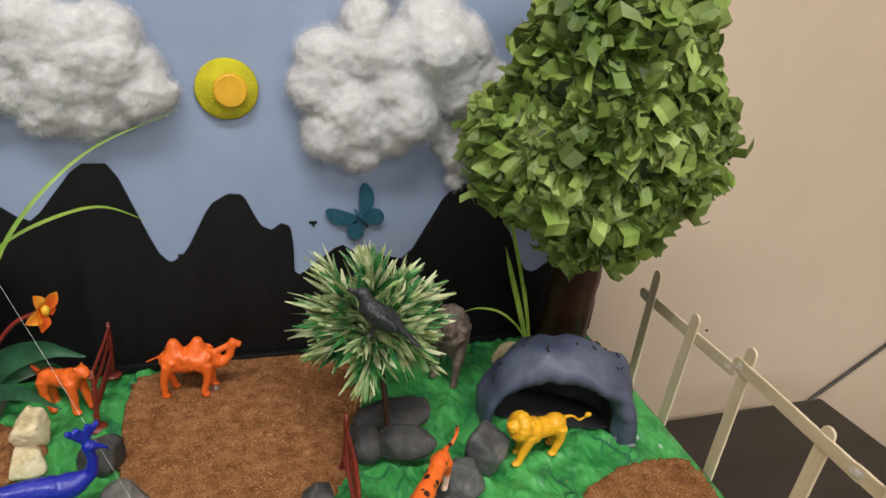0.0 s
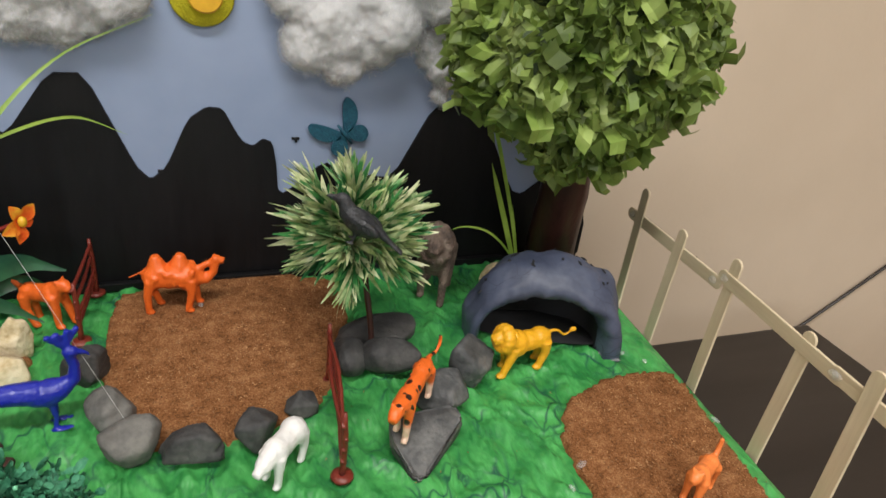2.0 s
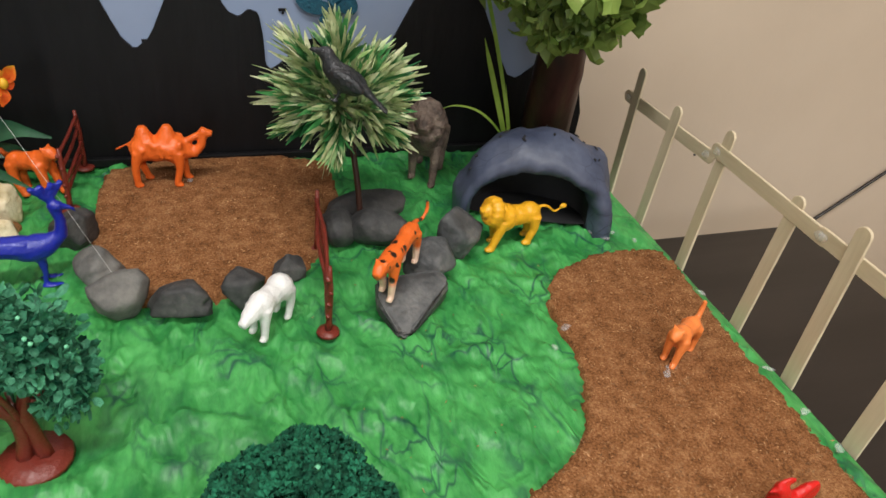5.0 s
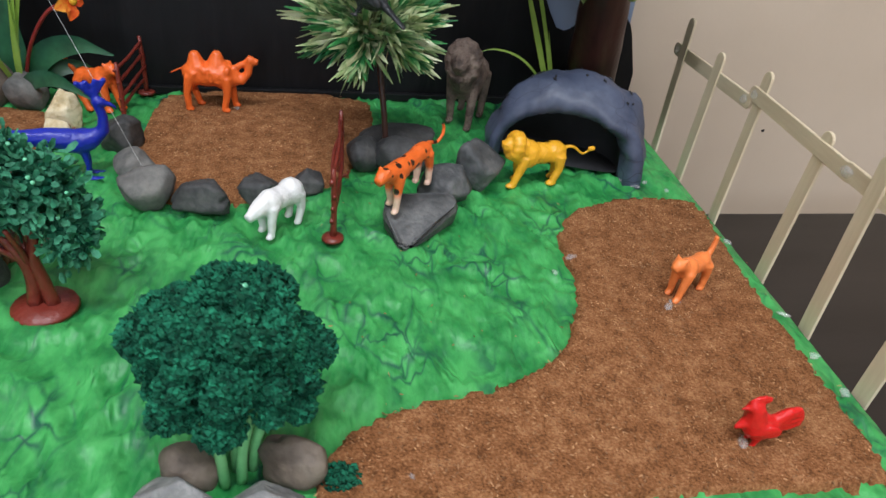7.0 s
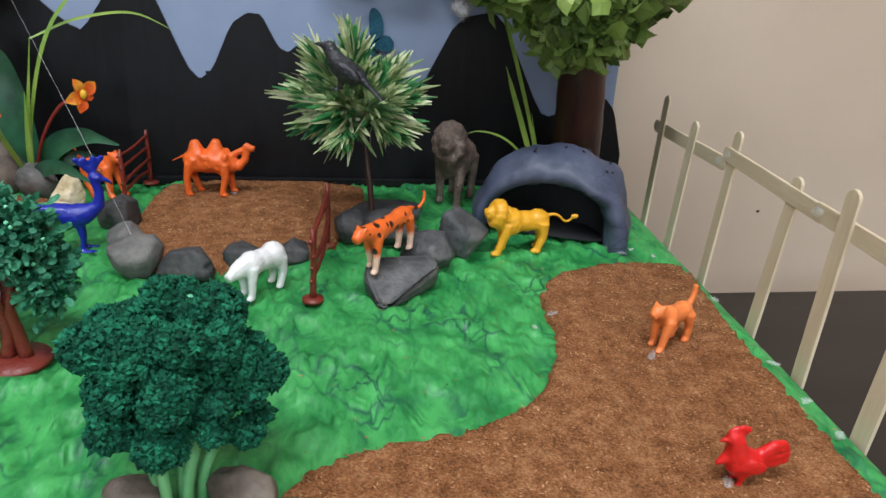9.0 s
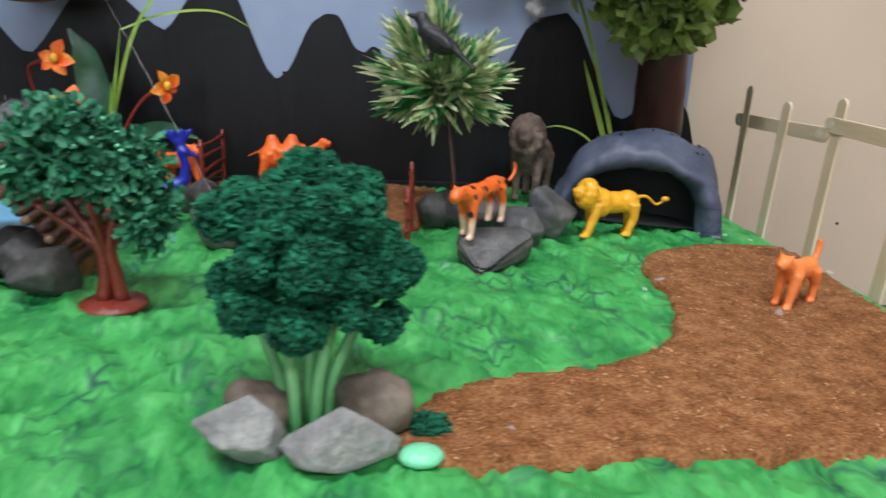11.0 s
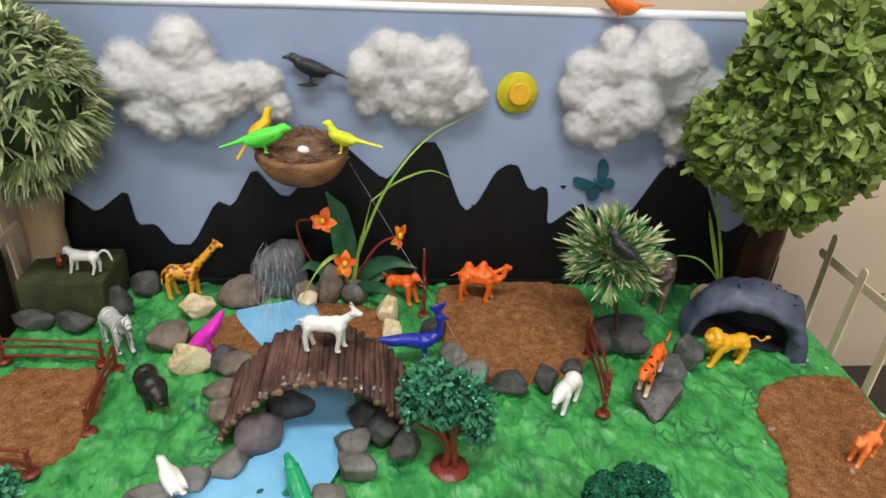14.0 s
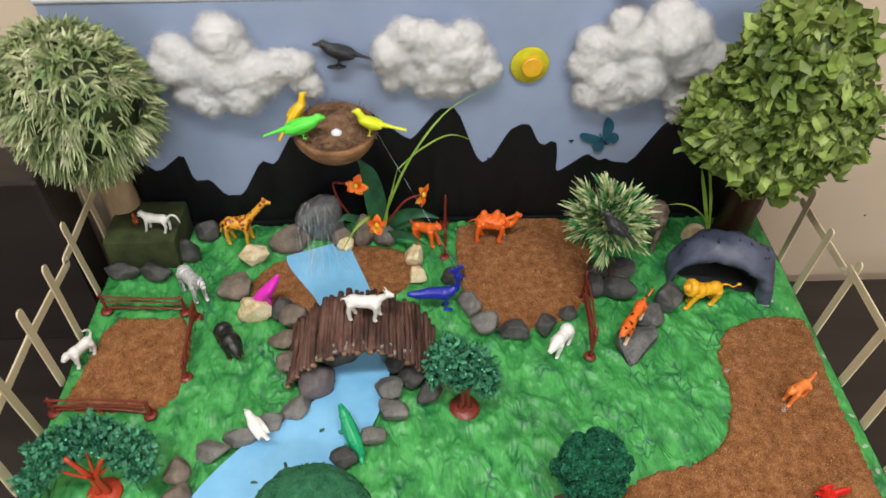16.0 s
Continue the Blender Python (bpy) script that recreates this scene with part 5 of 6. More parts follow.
for pts, w in (([PB, (-0.152, 0.530, 0.050), (-0.160, 0.534, 0.100), (-0.172, 0.538, 0.122)], 0.0125), ([PB, (-0.130, 0.528, 0.038), (-0.105, 0.524, 0.050), (-0.078, 0.520, 0.045)], 0.0085), ([PB, (-0.135, 0.515, 0.025), (-0.115, 0.505, 0.030), (-0.092, 0.500, 0.018)], 0.006), ([PB, (-0.130, 0.530, 0.025), (-0.108, 0.535, 0.030), (-0.085, 0.540, 0.015)], 0.006), ([PB, (-0.168, 0.530, 0.030), (-0.188, 0.525, 0.045), (-0.200, 0.522, 0.040)], 0.006)):
    blade("leaf", pts, w, MAT["darkleaf"], orchid, "broad dark green leaf")


def flower(at, face, size, seed):
    rr = random.Random(seed)
    fl = new("flower")
    fl.parent = orchid
    fl["label"] = "orange and yellow orchid flower"
    face = Vector(face).normalized()
    u = face.orthogonal().normalized()
    w = face.cross(u)
    at = Vector(at)
    for k in range(5):
        a = 2 * math.pi * k / 5 + rr.uniform(-0.3, 0.3)
        d = math.cos(a) * u + math.sin(a) * w
        bm = bmesh.new()
        L = size * rr.uniform(0.8, 1.15)
        strip(bm, curve_pts([at, at + d * L * 0.5 + face * L * 0.25, at + d * L + face * L * rr.uniform(-0.1, 0.4)], 4), [L * f for f in (0.10, 0.20, 0.28, 0.33, 0.36, 0.34, 0.27, 0.16, 0.04)], face, 0.3)
        part("petal", bm, MAT["petal"], fl)
    bm = bmesh.new()
    blob(bm, at + face * size * 0.25, (size * 0.22, size * 0.22, size * 0.3))
    part("heart", bm, MAT["suncap"], fl, "yellow heart")


flower((-0.100, 0.519, 0.083), (0.8, -0.5, 0.2), 0.013, 1)
flower((-0.152, 0.482, 0.072), (0.1, -1, 0.1), 0.013, 2)
flower((-0.174, 0.517, 0.100), (-0.2, -1, 0.3), 0.013, 3)
for pts in ([PB, (-0.135, 0.525, 0.045), (-0.118, 0.522, 0.072), (-0.100, 0.519, 0.083)], [PB, (-0.158, 0.515, 0.05), (-0.156, 0.495, 0.070), (-0.152, 0.484, 0.072)], [(-0.178, 0.540, 0.02), (-0.196, 0.538, 0.058), (-0.202, 0.534, 0.088), (-0.192, 0.525, 0.097), (-0.174, 0.517, 0.100)]):
    bm = bmesh.new()
    tube(bm, curve_pts(pts, 6), 0.0014, 6)
    part("flower_stem", bm, MAT["redstem"], orchid, "dark red flower stem")

# tall grass behind the den
reed = thing("grass_tuft", "tuft of tall bright green plastic blades behind the den", "grass")
G0 = Vector((0.270, 0.522, 0.0))
blade("blade", [G0, (0.254, 0.521, 0.060), (0.233, 0.519, 0.120), (0.217, 0.518, 0.160), (0.210, 0.517, 0.170), (0.2085, 0.516, 0.160)], 0.0017, MAT["blade"], reed)
blade("blade", [G0, (0.249, 0.520, 0.055), (0.232, 0.519, 0.098), (0.2245, 0.518, 0.117)], 0.0024, MAT["blade"], reed)
blade("blade", [G0, (0.262, 0.525, 0.040), (0.252, 0.524, 0.078)], 0.0012, MAT["blade"], reed)
blade("blade", [G0, (0.256, 0.521, 0.032), (0.232, 0.518, 0.056), (0.208, 0.516, 0.064), (0.190, 0.515, 0.060)], 0.0010, MAT["blade"], reed)

# thread from the nest down to the stone ring
bm = bmesh.new()
tube(bm, [(-0.150, 0.548, 0.152), (-0.088, 0.462, 0.080), (-0.038, 0.388, 0.024)], 0.00011, 5)
single("nylon_thread", bm, MAT["thread"], "thin clear nylon thread tied to a pebble", "thread")

# glue spots on the lawn and sawdust
for k, (x, y) in enumerate(((0.262, 0.270), (0.256, 0.266), (0.006, 0.528), (0.290, 0.412), (0.300, 0.425), (0.215, 0.315), (0.246, 0.172))):
    bm = bmesh.new()
    pebble(bm, (x, y, 0.003), (0.0045, 0.0025, 0.0015), k + 60, 0.5, k * 40, 2)
    single("glue_spot", bm, MAT["glue"], "shiny dried clear glue spot", "glue", group="glue spots")

# dark leaf bits afloat on the stream
for k, (x, y) in enumerate(((-0.262, 0.212), (-0.272, 0.186), (-0.236, 0.228), (-0.288, 0.160), (-0.205, 0.262))):
    bm = bmesh.new()
    pebble(bm, (x, y, 0.0058), (0.0028, 0.0014, 0.0005), k + 90, 0.6, k * 53, 2)
    single("leaf_bit", bm, MAT["darkleaf"], "tiny dark green leaf bit on the blue stream", "leaf", group="leaf bits on the stream")

# glue smears by the den and along the fence foot
for k, (x, y, r) in enumerate(((0.296, 0.404, 0.004), (0.306, 0.410, 0.003), (0.318, 0.398, 0.003), (0.329, 0.330, 0.0035), (0.322, 0.256, 0.0035), (0.318, 0.222, 0.004), (0.317, 0.196, 0.004), (0.200, 0.300, 0.003), (0.098, 0.168, 0.002))):
    bm = bmesh.new()
    pebble(bm, (x, y, 0.0030), (r, r * 0.55, 0.0011), k + 120, 0.6, k * 37, 2)
    single("glue_spot", bm, MAT["glue"], "shiny dried clear glue smear on the lawn", "glue", group="glue spots")

# black paint flecks left on the sky paper
for x, z in ((-0.0145, 0.0935), (0.082, 0.118)):
    bm = bmesh.new()
    block(bm, (x - 0.0035, Y1 - 0.0012, z), (x + 0.0025, Y1 - 0.0002, z + 0.0022), 0.0004)
    block(bm, (x - 0.001, Y1 - 0.0013, z - 0.002), (x + 0.0008, Y1 - 0.0003, z + 0.001), 0.0003)
    single("paint_fleck", bm, MAT["black"], "tiny black paint fleck on the sky paper", "fleck", group="paint flecks")

# ---- toy animal figurines: each one moulded piece ----
MM = 0.001


def figurine(name, label, category, bm, mat, m, voxel=0.0011, soften=3, group="toy animal figurines", scale=1.0):
    bmesh.ops.scale(bm, vec=(scale, scale, scale), verts=bm.verts)
    ob = single(name, bm, mat, label, category, m, group)
    rm = ob.modifiers.new("fuse", "REMESH")
    rm.mode, rm.voxel_size, rm.use_smooth_shade = "VOXEL", voxel, True
    sm = ob.modifiers.new("soften", "SMOOTH")
    sm.factor, sm.iterations = 0.5, soften
    return ob


def spotted(name, ground, spots, scale, size, belly=None, belly_z=0.0, stripes=None):
    """Toy plastic with painted spots or stripes, and a paler underside."""
    m = plastic(name, ground)
    nt = m.node_tree
    n, link = nt.nodes, nt.links.new
    bsdf = n["Principled BSDF"]
    src = bsdf.inputs["Base Color"].links[0].from_socket
    tc = n["Texture Coordinate"]
    if stripes:
        tex = n.new("ShaderNodeTexWave")
        tex.inputs["Scale"].default_value, tex.inputs["Distortion"].default_value, tex.inputs["Detail"].default_value = stripes, 5.0, 1.0
        value = tex.outputs["Fac"]
    else:
        tex = n.new("ShaderNodeTexVoronoi")
        tex.inputs["Scale"].default_value = scale
        value = tex.outputs["Distance"]
    link(tc.outputs["Object"], tex.inputs["Vector"])
    lt = n.new("ShaderNodeMath")
    lt.operation = "LESS_THAN"
    lt.inputs[1].default_value = size
    link(value, lt.inputs[0])
    mx = n.new("ShaderNodeMix")
    mx.data_type = "RGBA"
    link(lt.outputs[0], mx.inputs[0])
    link(src, mx.inputs[6])
    mx.inputs[7].default_value = (*spots, 1)
    out = mx.outputs[2]
    if belly:
        sep = n.new("ShaderNodeSeparateXYZ")
        link(tc.outputs["Object"], sep.inputs[0])
        mr = n.new("ShaderNodeMapRange")
        mr.inputs[1].default_value, mr.inputs[2].default_value = belly_z - 0.003, belly_z + 0.002
        link(sep.outputs[2], mr.inputs[0])
        mb = n.new("ShaderNodeMix")
        mb.data_type = "RGBA"
        link(mr.outputs[0], mb.inputs[0])
        mb.inputs[6].default_value = (*belly, 1)
        link(out, mb.inputs[7])
        out = mb.outputs[2]
    link(out, bsdf.inputs["Base Color"])
    return m


def beast(L, H, R, leg, head_at, head, muzzle, tail=(), tail_r=1.2, neck_r=None, step=(0, 0, 0, 0), chest=1.1, rump=1.0, ear=1.5, paw=1.5, knee=1.0):
    """A standing four-legged toy that faces +x, in millimetres, its feet on z = 0."""
    bm = bmesh.new()
    v = lambda *p: Vector(p) * MM
    blob(bm, v(0, 0, H), v(L * 0.45, R * 0.92, R * 0.95)[:])
    blob(bm, v(L * 0.27, 0, H), v(L * 0.27, R * chest, R * 1.1 * chest)[:])
    blob(bm, v(-L * 0.28, 0, H + R * 0.05), v(L * 0.26, R * rump, R * 1.05 * rump)[:])
    for k, (sx, sy) in enumerate(((1, 1), (1, -1), (-1, 1), (-1, -1))):
        x, y, d = sx * L * 0.36, sy * R * 0.62, step[k]
        bend = knee * (1.5 if sx < 0 else -0.6)
        tube(bm, [v(x, y, H), v(x + d * 0.4 - bend, y, H * 0.52), v(x + d + bend * 0.2, y, leg * 1.3), v(x + d, y, leg * 0.5)], [leg * 1.75 * MM, leg * 1.25 * MM, leg * MM, leg * MM], 8)
        blob(bm, v(x + d + leg * 0.5, y, leg * 0.72), v(leg * paw, leg * 1.15, leg * 0.75)[:])
    hx, hz = head_at
    nr = neck_r or R * 0.62
    tube(bm, [v(L * 0.30, 0, H + R * 0.1), v((L * 0.36 + hx) / 2, 0, (H + R * 0.3 + hz) / 2), v(hx, 0, hz)], [nr * 1.25 * MM, nr * MM, nr * 0.85 * MM], 9)
    blob(bm, v(hx, 0, hz), v(head, head * 0.85, head * 0.9)[:])
    mx, mz, mr = muzzle
    tube(bm, [v(hx, 0, hz - head * 0.1), v(hx + mx * 0.6, 0, hz + mz * 0.6), v(hx + mx, 0, hz + mz)], [head * 0.75 * MM, mr * 1.15 * MM, mr * MM], 8)
    if ear:
        for s in (-1, 1):
            blob(bm, v(hx - head * 0.35, s * head * 0.65, hz + head * 0.75), v(ear * 0.7, ear * 0.55, ear)[:])
    if tail:
        pts = [v(-L * 0.5, 0, H + R * 0.45)] + [v(-L * 0.5 + a, b, H + R * 0.45 + c) for a, b, c in tail]
        q = curve_pts(pts, 4)
        tube(bm, q, [tail_r * MM * (1.0 - 0.3 * k / len(q)) for k in range(len(q))], 7)
    return bm


def mblob(bm, c, r, turn=(0, 0, 0)):
    return blob(bm, Vector(c) * MM, tuple(k * MM for k in r), turn)


def mtube(bm, pts, radii, seg=8):
    return tube(bm, [Vector(p) * MM for p in pts], [r * MM for r in radii], seg)


ORANGE = plastic("orange toy plastic", (0.80, 0.14, 0.018))
# two-humped camel
bm = beast(38, 28, 10.2, 2.5, (31, 41), 4.0, (6, -1.5, 2.5), [(-4, 0, -2), (-10, 0, -5)], 1.1, 2.6, (3, -3, 3, -3), 1.0, 0.95, 1.2, 1.5, 1.2)
mtube(bm, [(5, 0, 32), (6, 0, 39), (6.5, 0, 44), (7, 0, 46.5)], [9.5, 6.8, 4.2, 3.0])
mtube(bm, [(-9, 0, 32), (-9.5, 0, 38), (-10, 0, 43), (-10.5, 0, 45.5)], [9.0, 6.6, 4.4, 3.0])
rr = random.Random(77)
for k in range(46):
    a, x = rr.uniform(0.1, math.pi - 0.1), rr.uniform(-13, 15)
    mblob(bm, (x, 9.8 * math.cos(a), 28.5 + 9.0 * math.sin(a)), (rr.uniform(1.2, 2.6), 1.2, rr.uniform(1.2, 2.8)))
for k in range(9):
    mtube(bm, [(5 + rr.uniform(-3, 3), rr.choice((-1, 1)) * 9.6, 33), (6 + rr.uniform(-4, 4), rr.choice((-1, 1)) * 9.8, 24)], [0.9, 0.8])
mblob(bm, (17, 0, 27), (7, 5, 8))
mtube(bm, [(17, 0, 27), (24, 0, 25), (29, 0, 31), (31, 0, 40)], [6, 4.2, 3.3, 3.0])
figurine("camel_figurine", "orange plastic two-humped toy camel standing on sawdust", "toy camel", bm, ORANGE, pose(-0.013, 0.527, 0.0028, 0, 0, -4))

# lion with a mane
bm = beast(33, 21, 7.5, 2.4, (21, 28), 5.4, (5.5, -1.8, 3.0), [(-6, 1, 0), (-13, 1, -5), (-18, 2, -2)], 1.2, 5, (6, -1, 2, -3), 1.15, 0.95, 1.6, 1.7)
for a in range(12):
    t = 2 * math.pi * a / 12
    mblob(bm, (18.5 - 1.2 * math.sin(t), 6.0 * math.cos(t), 27.0 + 6.2 * math.sin(t)), (4.6, 3.4, 3.4))
rr = random.Random(9)
for k in range(60):
    t, d = rr.uniform(0, 2 * math.pi), rr.uniform(0, 1)
    c = Vector((20 - 9 * d, (7.6 - 1.5 * d) * math.cos(t), 26.5 - 3.5 * d + 7.6 * math.sin(t)))
    mtube(bm, [c, c + Vector((-2.6, 0.5 * math.cos(t), -1.6))], [1.3, 0.6], 5)
for sy in (-1, 1):
    mblob(bm, (26, sy * 2.6, 29.2), (0.9, 1.2, 0.7))
mblob(bm, (15, 0, 23), (7, 6.4, 8.4))
mblob(bm, (-35, 2, 23), (3, 1.8, 1.8))
figurine("lion_figurine", "yellow plastic toy lion with a full mane before the den", "toy lion", bm, plastic("yellow toy plastic", (0.80, 0.40, 0.015)), pose(0.221, 0.412, 0.001, 0, 0, 189), 0.0009, 2, scale=1.13)

# tiger stepping down from the rocks
bm = beast(42, 22, 5.6, 2.0, (27, 26), 4.6, (5, -2, 2.8), [(-5, 0, -2), (-9, 1, -3), (-13, 2, 0), (-14, 2, 5), (-11, 2, 8)], 1.5, 4.6, (4, -2, -2, 0), 1.05, 0.95, 1.5, 1.6)
figurine("tiger_figurine", "orange toy tiger with black spots and pale legs on stones", "toy tiger", bm, spotted("spotted orange toy plastic", (0.82, 0.15, 0.02), (0.03, 0.012, 0.008), 135, 0.30, (0.80, 0.55, 0.42), 0.0125), pose(0.121, 0.364, 0.0175, 0, 4, 232), scale=1.1)

# polar bear
bm = beast(31, 21, 7.6, 2.3, (21, 19), 4.5, (5.5, -1.5, 2.9), [(-1.5, 0, -1)], 1.6, 5.5, (2, -1, 1, -1), 1.0, 1.1, 1.4, 1.4)
figurine("polar_bear_figurine", "white plastic toy polar bear by the stone ring", "toy bear", bm, plastic("white toy plastic", (0.74, 0.73, 0.72), 0.45, 0.94), pose(0.044, 0.354, 0.001, 0, 0, 228))

# dog with a raised tail
bm = beast(24, 19, 6.0, 2.1, (17, 25), 4.6, (4.5, -2, 2.5), [(-2, 0, 3), (-3.5, 0, 8), (-3, 0, 12)], 2.2, 4.0, (4, 1, -2, 1), 1.05, 0.95, 1.7, 1.6)
figurine("dog_figurine", "orange plastic toy dog with a raised tail on sawdust", "toy dog", bm, plastic("light orange toy plastic", (0.82, 0.22, 0.05)), pose(0.272, 0.279, 0.0028, 0, 0, 208))

# orange cub by the fence
bm = beast(24, 20, 5.5, 1.9, (15, 25), 4.2, (4, -2.5, 2.3), [(-4, 0, 4), (-8, 0, 11)], 1.7, 3.8, (3, -1, -2, 1), 1.05, 0.95, 1.5, 1.5)
figurine("cat_figurine", "orange plastic toy cat beside the dark red fence", "toy cat", bm, ORANGE, pose(-0.092, 0.522, 0.001, 0, -10, -32), scale=1.3)

# tall maned beast behind the shrub
bm = beast(42, 39, 15, 3.2, (26, 57), 10, (9, -5, 5), [(-4, 0, -10), (-5, 0, -22)], 1.6, 9, (6, -3, 2, -3), 1.1, 0.9, 2.2, 1.6)
for a in range(12):
    t = 2 * math.pi * a / 12
    mblob(bm, (22 - 2 * math.sin(t), 11 * math.cos(t), 56 + 13 * math.sin(t)), (7, 5, 5.5))
mblob(bm, (19, 0, 46), (11, 12, 16))
figurine("baboon_figurine", "large grey-brown maned toy beast standing behind the shrub", "toy beast", bm, material("grey brown toy paint", [(0.05, 0.035, 0.028), (0.13, 0.09, 0.07), (0.21, 0.16, 0.125)], scale=110, rough=0.6, bump=1.0, bump_scale=520), pose(0.191, 0.523, 0.001, 0, 0, 240), 0.0015)

# goat on the bridge
WHITE = plastic("chalk white toy plastic", (0.70, 0.69, 0.66), 0.5, 0.9)
bm = beast(34, 24, 7.2, 2.0, (24, 36), 4.2, (6, -1.5, 2.2), [(-4, 0, -1), (-6, 0, -4)], 1.2, 3.6, (2, -2, 2, -2), 1.0, 0.95, 0, 1.4)
for s in (-1, 1):
    mtube(bm, [(23, s * 1.6, 39), (21, s * 2.2, 43), (18.5, s * 2.6, 45)], [1.2, 1.0, 0.5])
    mblob(bm, (22, s * 4.2, 37), (1.2, 2.4, 1.0))
figurine("goat_figurine", "white plastic toy goat with horns on the twig bridge", "toy goat", bm, WHITE, pose(-0.163, 0.350, 0.0655, 0, 0, -6))

# giraffe
bm = beast(31, 30, 9.2, 2.3, (38, 64), 4.4, (7, -2.5, 2.4), [(-4, 0, -6), (-6, 0, -20)], 1.8, 4.4, (2, -2, 2, -2), 1.1, 0.9, 1.6, 1.4)
mtube(bm, [(12, 0, 33), (21, 0, 45), (31, 0, 56), (37, 0, 63)], [6, 4.4, 3.6, 3.2])
for s in (-1, 1):
    mtube(bm, [(36, s * 1.4, 67), (35.5, s * 1.6, 71)], [0.8, 1.0])
figurine("giraffe_figurine", "yellow toy giraffe with brown patches on the lawn", "toy giraffe", bm, spotted("patched yellow toy plastic", (0.78, 0.36, 0.03), (0.24, 0.055, 0.010), 210, 0.47, (0.78, 0.36, 0.03), 0.022), pose(-0.322, 0.534, 0.001, 0, 0, -2))

# zebra
bm = beast(28, 22, 6.5, 1.8, (20, 31), 4.0, (5, -4, 2.2), [(-3, 0, -3), (-4, 0, -10)], 1.0, 4.0, (2, -2, 2, -2), 1.0, 1.0, 1.4, 1.4)
figurine("zebra_figurine", "white toy zebra with thin dark stripes on the lawn", "toy zebra", bm, spotted("striped white toy plastic", (0.62, 0.62, 0.63), (0.04, 0.04, 0.045), 1, 0.14, stripes=110), pose(-0.360, 0.446, 0.001, 0, 0, -48), scale=1.32)

# black boar
bm = beast(30, 18, 9, 2.2, (20, 18), 6.0, (6, -4, 3.0), [(-2, 0, -3)], 1.0, 6.5, (1, -1, 1, -1), 1.1, 1.0, 1.8, 1.4)
figurine("boar_figurine", "black plastic toy boar with yellow feet on the lawn", "toy boar", bm, spotted("black toy plastic", (0.010, 0.011, 0.011), (0.016, 0.016, 0.016), 100, 0.1, (0.55, 0.32, 0.02), 0.0018), pose(-0.308, 0.367, 0.001, 0, 0, -58), scale=1.15)

# rearing horse on the block
bm = beast(30, 20, 6.0, 1.7, (-20 + 38, 26), 4.0, (4, -5, 2.2), [(-6, 0, 5), (-12, 0, 4), (-15, 0, -6)], 1.8, 4.2, (5, 3, 2, -1), 1.05, 1.0, 1.3, 1.4)
figurine("horse_figurine", "white plastic toy horse with an arched tail on the block", "toy horse", bm, WHITE, pose(-0.402, 0.508, 0.0445, 0, 2, 168), scale=0.95)
bm = bmesh.new()
mblob(bm, (0, 0, 6), (6, 3.5, 5))
mblob(bm, (5, 0, 11), (2.8, 2.4, 2.8))
mtube(bm, [(-4, 0, 7), (-9, 0, 12), (-11, 0, 11)], [2.5, 2.2, 0.8])
figurine("hen_figurine", "small red-brown toy hen on the green block", "toy hen", bm, plastic("red brown toy plastic", (0.36, 0.07, 0.02)), pose(-0.432, 0.520, 0.0445, 0, 0, 120), 0.0009)

# white dog at the edge of the lawn
bm = beast(26, 19, 6.0, 2.0, (17, 22), 4.4, (4.5, -3, 2.5), [(-3, 0, 6), (0, 0, 12), (5, 0, 13)], 1.7, 4.2, (2, -1, 1, -1), 1.05, 1.0, 1.4, 1.4)
figurine("white_dog_figurine", "white plastic toy dog by the stick fence", "toy dog", bm, WHITE, pose(-0.454, 0.360, 0.001, 0, 0, 238))


